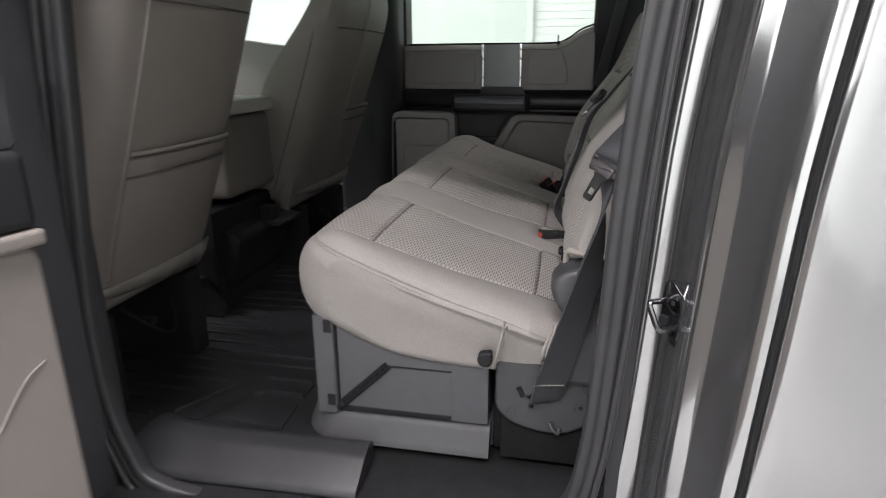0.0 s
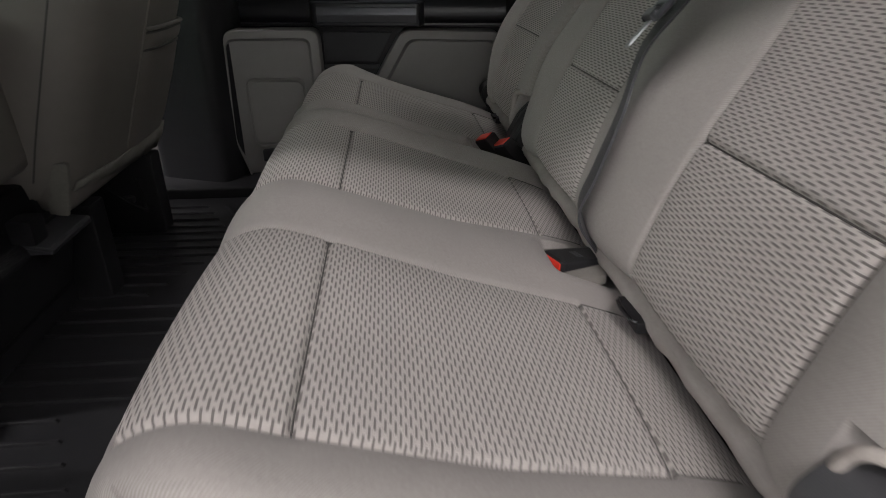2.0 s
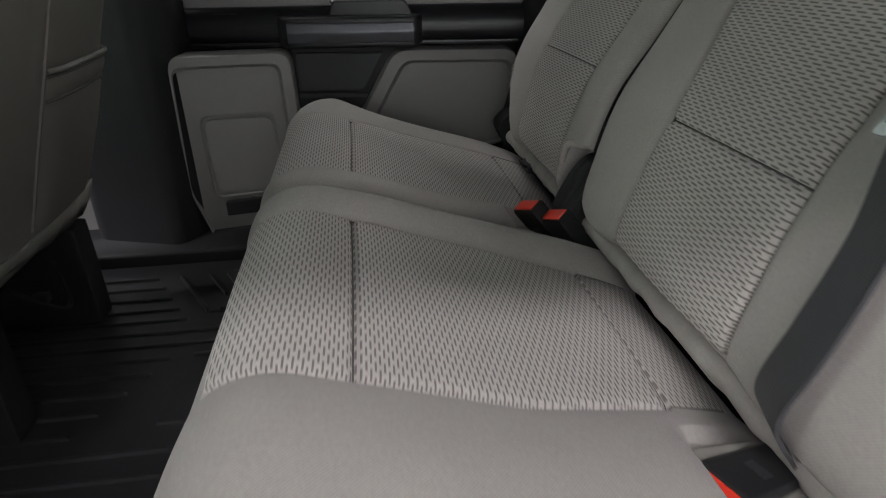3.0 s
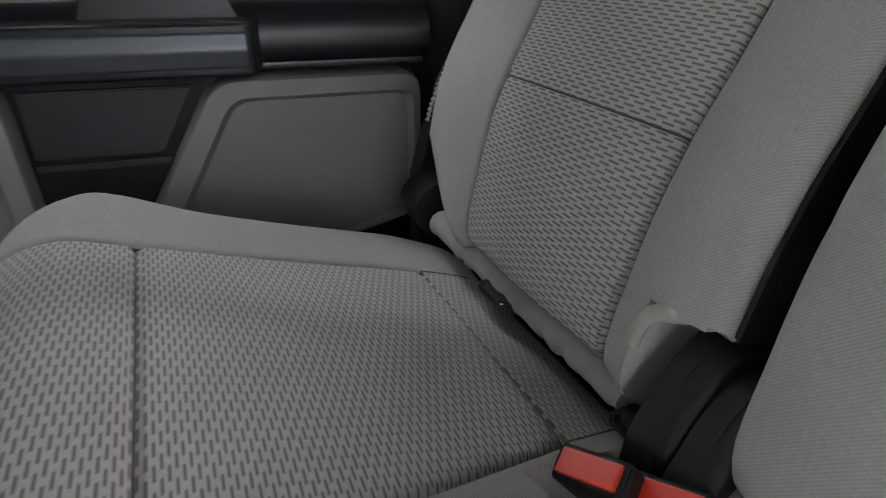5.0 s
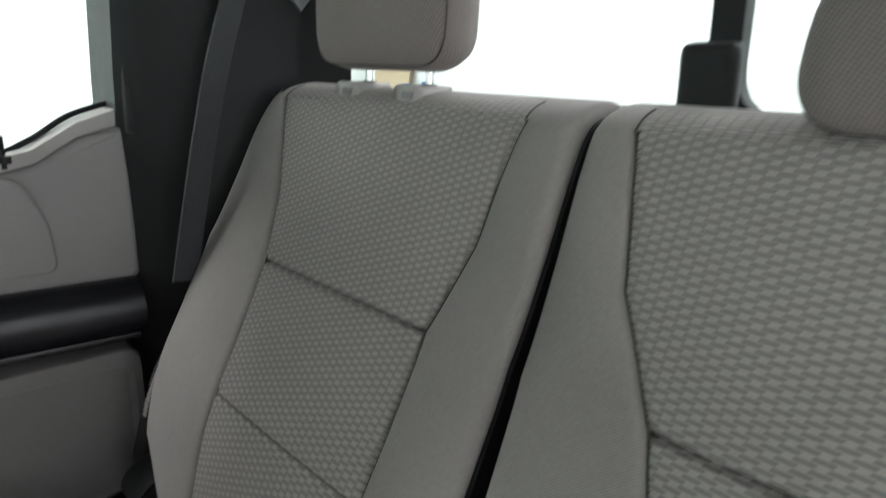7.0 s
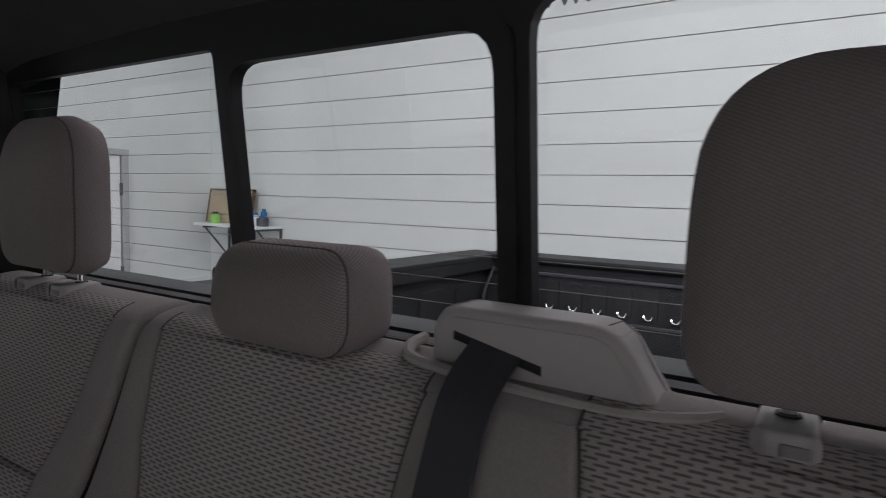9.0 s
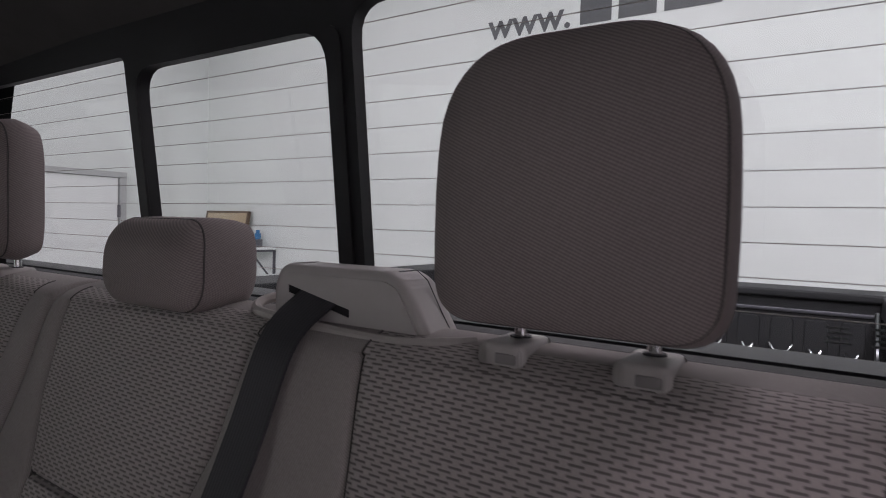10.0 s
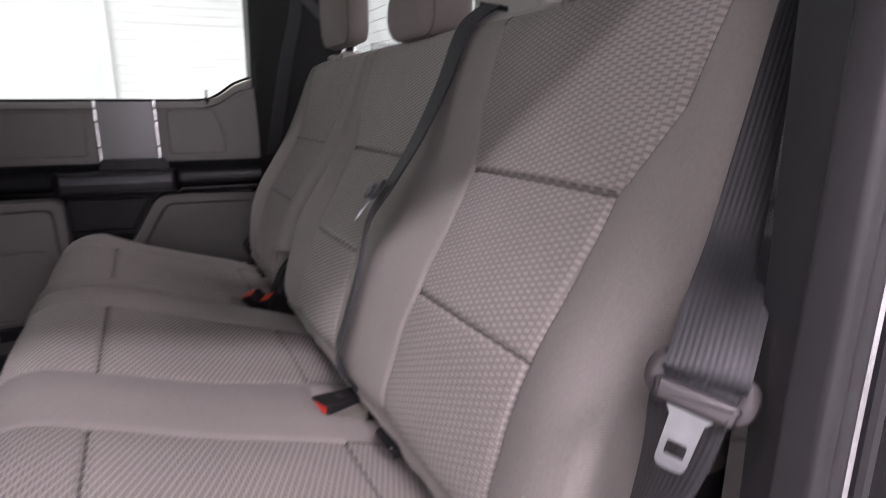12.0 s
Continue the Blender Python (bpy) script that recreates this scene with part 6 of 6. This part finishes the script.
put("pull_crease", turned(sweep(curve([(0.10, 0.22, 0.012), (0.06, 0.27, 0.014), (0.03, 0.285, 0.012)], 5), ring(0.0016, 6)), ND), VINYL, near_door)

# ---- truck bed behind the window ----
bed = thing("truck_bed", (1.3, CY, 0.2), "open truck bed lined with black ribbed plastic", "truck bed")
put("bed_floor", box((0.46, 0.74, 0.17), (2.18, 2.46, 0.20)), BEDLINER, bed)
for y, s in ((2.40, 1), (0.80, -1)):
    put("bed_wall", box((0.46, min(y, y + s * 0.05), 0.2), (2.18, max(y, y + s * 0.05), 0.70)), BEDLINER, bed)
    put("rail_cap", slab(rounded([(y - s * 0.03, 0.690), (y - s * 0.03, 0.712), (y + s * 0.12, 0.718), (y + s * 0.12, 0.690)], 0.006), 0, 0.46, 2.24), BEDLINER, bed)
    put("rail_lip", slab([(y - s * 0.03, 0.650), (y - s * 0.018, 0.650), (y - s * 0.018, 0.692), (y - s * 0.03, 0.692)], 0, 0.46, 2.16), BEDLINER, bed)
    put("body_rail", box((0.46, min(y + s * 0.12, y + s * 0.24), 0.30), (2.26, max(y + s * 0.12, y + s * 0.24), 0.71), 0.02, 3), PAINT, bed)
    for i in range(6):
        x = 0.66 + i * 0.26
        put("liner_panel", slab(rounded([(x - 0.09, 0.28), (x - 0.09, 0.60), (x + 0.09, 0.60), (x + 0.09, 0.28)], 0.03), 1, min(y, y - s * 0.014), max(y, y - s * 0.014), 0.005), BEDLINER, bed)
put("tailgate", box((2.16, 0.78, 0.2), (2.24, 2.42, 0.70), 0.01), BEDLINER, bed)
put("gate_cap", slab(rounded([(2.13, 0.690), (2.13, 0.716), (2.27, 0.722), (2.27, 0.690)], 0.008), 1, 0.80, 2.40), BEDLINER, bed)
put("gate_rim", box((2.145, 0.82, 0.640), (2.16, 2.38, 0.652), 0.003), GUNMETAL, bed)
put("gate_rim", box((2.145, 0.82, 0.470), (2.16, 2.38, 0.482), 0.003), GUNMETAL, bed)
for i in range(15):
    y = 0.90 + i * 0.10
    put("liner_panel", slab(rounded([(y - 0.034, 0.50), (y - 0.034, 0.62), (y + 0.034, 0.62), (y + 0.034, 0.50)], 0.016), 0, 2.148, 2.162, 0.005), BEDLINER, bed)
    w = 0.036 if i == 2 else 0.018
    put("drain_rim", sweep([(2.146, y - w, 0.513 + w * 0.5), (2.143, y - w * 0.6, 0.508), (2.142, y, 0.505), (2.143, y + w * 0.6, 0.508), (2.146, y + w, 0.513 + w * 0.5)], ring(0.005, 6)), CHROME, bed)
for y in (0.84, 2.36):
    put("corner_cable", sweep(curve([(2.13, y, 0.66), (2.05, y, 0.55), (2.06, y, 0.42), (2.12, y, 0.34)], 6), ring(0.007, 6)), STEEL, bed, "steel tailgate cable")

# painted outside of the cab
def cab_roof():
    bm = bmesh.new()
    xs = [-2.0, -1.4, -0.8, -0.2, 0.15, 0.30, 0.36]
    zs = [1.22, 1.285, 1.305, 1.30, 1.285, 1.25, 1.20]
    ys = [0.70, 0.76, 0.90, 1.25, 1.6, 1.95, 2.30, 2.44, 2.50]
    dz = [-0.07, -0.03, -0.008, 0, 0, 0, -0.008, -0.03, -0.07]
    grid = [[bm.verts.new((x, y, z + d)) for y, d in zip(ys, dz)] for x, z in zip(xs, zs)]
    for i in range(len(xs) - 1):
        for j in range(len(ys) - 1):
            bm.faces.new((grid[i][j], grid[i + 1][j], grid[i + 1][j + 1], grid[i][j + 1]))
    return bm


ob = setting("cab_roof", cab_roof(), PAINT, "glossy grey metallic painted cab roof", "car body", True)
ob.modifiers.new("thickness", "SOLIDIFY").thickness = 0.004
setting("cab_back", box((0.424, 0.62, -0.3), (0.455, 2.58, 0.70), 0.01), PAINT, "grey painted back of the cab", "car body", True)
setting("body_side_far", box((-2.0, 2.605, -0.35), (0.42, 2.63, 0.69), 0.01), PAINT, "grey painted far side of the cab", "car body", True)

# ---- things on the bay walls ----
roller = thing("roller_door", (0.6, Y1, GROUND), "white slatted roller door in the bay wall", "roller door", "", "structure")
for i in range(46):
    z = GROUND + 0.03 + i * 0.075
    put("slat", slab(rounded([(Y1 - 0.005, z), (Y1 - 0.006, z + 0.006), (Y1 - 0.006, z + 0.068), (Y1 - 0.005, z + 0.074)], 0.006, 2), 0, -0.40, 1.55), WHITEPANEL, roller)
put("roller_housing", box((-0.50, Y1 - 0.15, 1.98), (1.65, Y1 - 0.004, 2.38), 0.01), WHITEPANEL, roller)
for x in (-0.47, 1.55):
    put("guide_rail", box((x, Y1 - 0.07, GROUND), (x + 0.07, Y1 - 0.004, 1.965), 0.004), WHITEPANEL, roller)
bay_door = thing("door_2", (2.55, Y1, GROUND), "closed white hinged door in the bay wall", "door", "", "structure")
put("leaf", box((2.12, Y1 - 0.04, GROUND + 0.01), (3.02, Y1 - 0.004, 1.27), 0.003), WHITEPANEL, bay_door)
put("head_frame", box((2.05, Y1 - 0.06, 1.275), (3.10, Y1 - 0.004, 1.33), 0.003), DOORFRAME, bay_door)
for x in (2.05, 3.03):
    put("side_frame", box((x, Y1 - 0.06, GROUND), (x + 0.065, Y1 - 0.004, 1.272), 0.003), DOORFRAME, bay_door)
for z in (0.95, 0.15):
    put("hinge", box((3.012, Y1 - 0.066, z - 0.06), (3.034, Y1 - 0.041, z + 0.06), 0.002), GUNMETAL, bay_door)

shelf = thing("wall_shelf", (X1, 6.2, 0.55), "white wall shelf on dark triangular brackets", "shelf")
put("board", box((X1 - 0.34, 5.74, 0.60), (X1 - 0.002, 6.72, 0.625), 0.002), WHITEPANEL, shelf)
for y in (5.77, 6.17, 6.57):
    put("bracket_upright", box((X1 - 0.02, y - 0.012, 0.20), (X1 - 0.001, y + 0.012, 0.598)), GUNMETAL, shelf)
    put("bracket_arm", box((X1 - 0.33, y - 0.012, 0.578), (X1 - 0.02, y + 0.012, 0.599)), GUNMETAL, shelf)
    put("bracket_brace", sweep([(X1 - 0.30, y, 0.575), (X1 - 0.012, y, 0.26)], ring(0.009, 6)), GUNMETAL, shelf)
picture = thing("picture_board", (X1 - 0.1, 6.3, 0.63), "brown framed board leaning on the wall above the shelf", "picture")
put("board", turned(box((-0.012, -0.33, 0.0), (0.012, 0.33, 0.34), 0.002), pose(X1 - 0.12, 6.45, 0.63, 0, 10, 0)), PAPER, picture)
for a, b, c, d in ((-0.35, -0.33, 0.0, 0.36), (0.33, 0.35, 0.0, 0.36), (-0.35, 0.35, 0.34, 0.36)):
    put("frame_bar", turned(box((-0.018, a, c), (0.018, b, d), 0.002), pose(X1 - 0.12, 6.45, 0.63, 0, 10, 0)), WOOD, picture)
JAR_BLUE = material("blue_plastic", (0.02, 0.16, 0.35), 0.4)
LIME = material("lime_plastic", (0.20, 0.55, 0.08), 0.4)
for y, dx, r, h, mt, lab in ((5.98, 0.16, 0.045, 0.13, WHITEPANEL, "small white jar on the wall shelf"), (6.12, 0.14, 0.05, 0.15, WHITEPANEL, "white tub on the wall shelf"), (5.92, 0.10, 0.032, 0.17, JAR_BLUE, "blue bottle on the wall shelf"),
                             (6.55, 0.2, 0.05, 0.12, LIME, "lime green bottle on the wall shelf"), (5.82, 0.2, 0.06, 0.10, GUNMETAL, "dark tool holder on the wall shelf")):
    jar = thing("shelf_bottle", (X1 - dx, y, 0.625), lab, "bottle", "things on the shelf")
    put("body", sweep([(X1 - dx, y, 0.625), (X1 - dx, y, 0.625 + h * 0.8)], ring(r, 14)), mt, jar)
    put("cap", sweep([(X1 - dx, y, 0.625 + h * 0.8), (X1 - dx, y, 0.625 + h)], ring(r * 0.6, 12)), JAR_BLUE if mt is not LIME else BLACK, jar)
# ---- lettering and stickers behind and on the rear glass ----
def letters(text, y, z, size, parent):
    cu = bpy.data.curves.new("text", "FONT")
    cu.body, cu.size, cu.extrude, cu.offset = text, size, 0.002, 0.004
    tmp = bpy.data.objects.new("tmp", cu)
    me = bpy.data.meshes.new_from_object(tmp)
    bm = bmesh.new()
    bm.from_mesh(me)
    bpy.data.objects.remove(tmp), bpy.data.meshes.remove(me), bpy.data.curves.remove(cu)
    turned(bm, Matrix(((0, 0, 1, X1 - 0.003), (-1, 0, 0, y), (0, 1, 0, z), (0, 0, 0, 1))))
    return put("letters", bm, INK, parent)


decal = thing("wall_lettering", (X1, 2.0, 2.34), "large grey web address painted high on the bay wall", "lettering")
letters("www.", 3.33, 2.38, 0.29, decal)
y = 2.575
for w in (0.23, 0.26, 0.36, 0.36, 0.09, 0.26):
    put("block", box((X1 - 0.005, y - w, 2.38), (X1 - 0.001, y, 2.615), 0.001), INK, decal)
    y -= w + 0.05
for y, w, n, dz in ((0.964, 0.016, 4, 0.0036), (0.933, 0.022, 4, 0.0040), (0.909, 0.009, 3, 0.0052)):
    sticker = thing("glass_sticker", (WX + 0.012, y, 0.82), "small grey print bars on the rear glass", "sticker", "prints on the glass")
    for i in range(n):
        put("print_bar", box((WX + 0.0072, y - w / 2 + 0.002 * (i % 2), 0.8215 + i * dz), (WX + 0.008, y + w / 2 - 0.001 * (i % 3), 0.8231 + i * dz)), INK, sticker)

# ---- ceiling lamps of the bay, and the pair added ahead of the cab ----
for lx, ly in LAMPS:
    fit_ = thing("tube_lamp", (lx, ly, CEIL - 0.04), "white ceiling lamp out of view, with a lit diffuser", "ceiling lamp", "ceiling lamps")
    put("housing", box((lx - 0.68, ly - 0.15, CEIL - 0.06), (lx + 0.68, ly + 0.15, CEIL - 0.001), 0.006), WHITEPANEL, fit_)
    put("diffuser", box((lx - 0.65, ly - 0.125, CEIL - 0.075), (lx + 0.65, ly + 0.125, CEIL - 0.061), 0.004), LAMPWHITE, fit_)
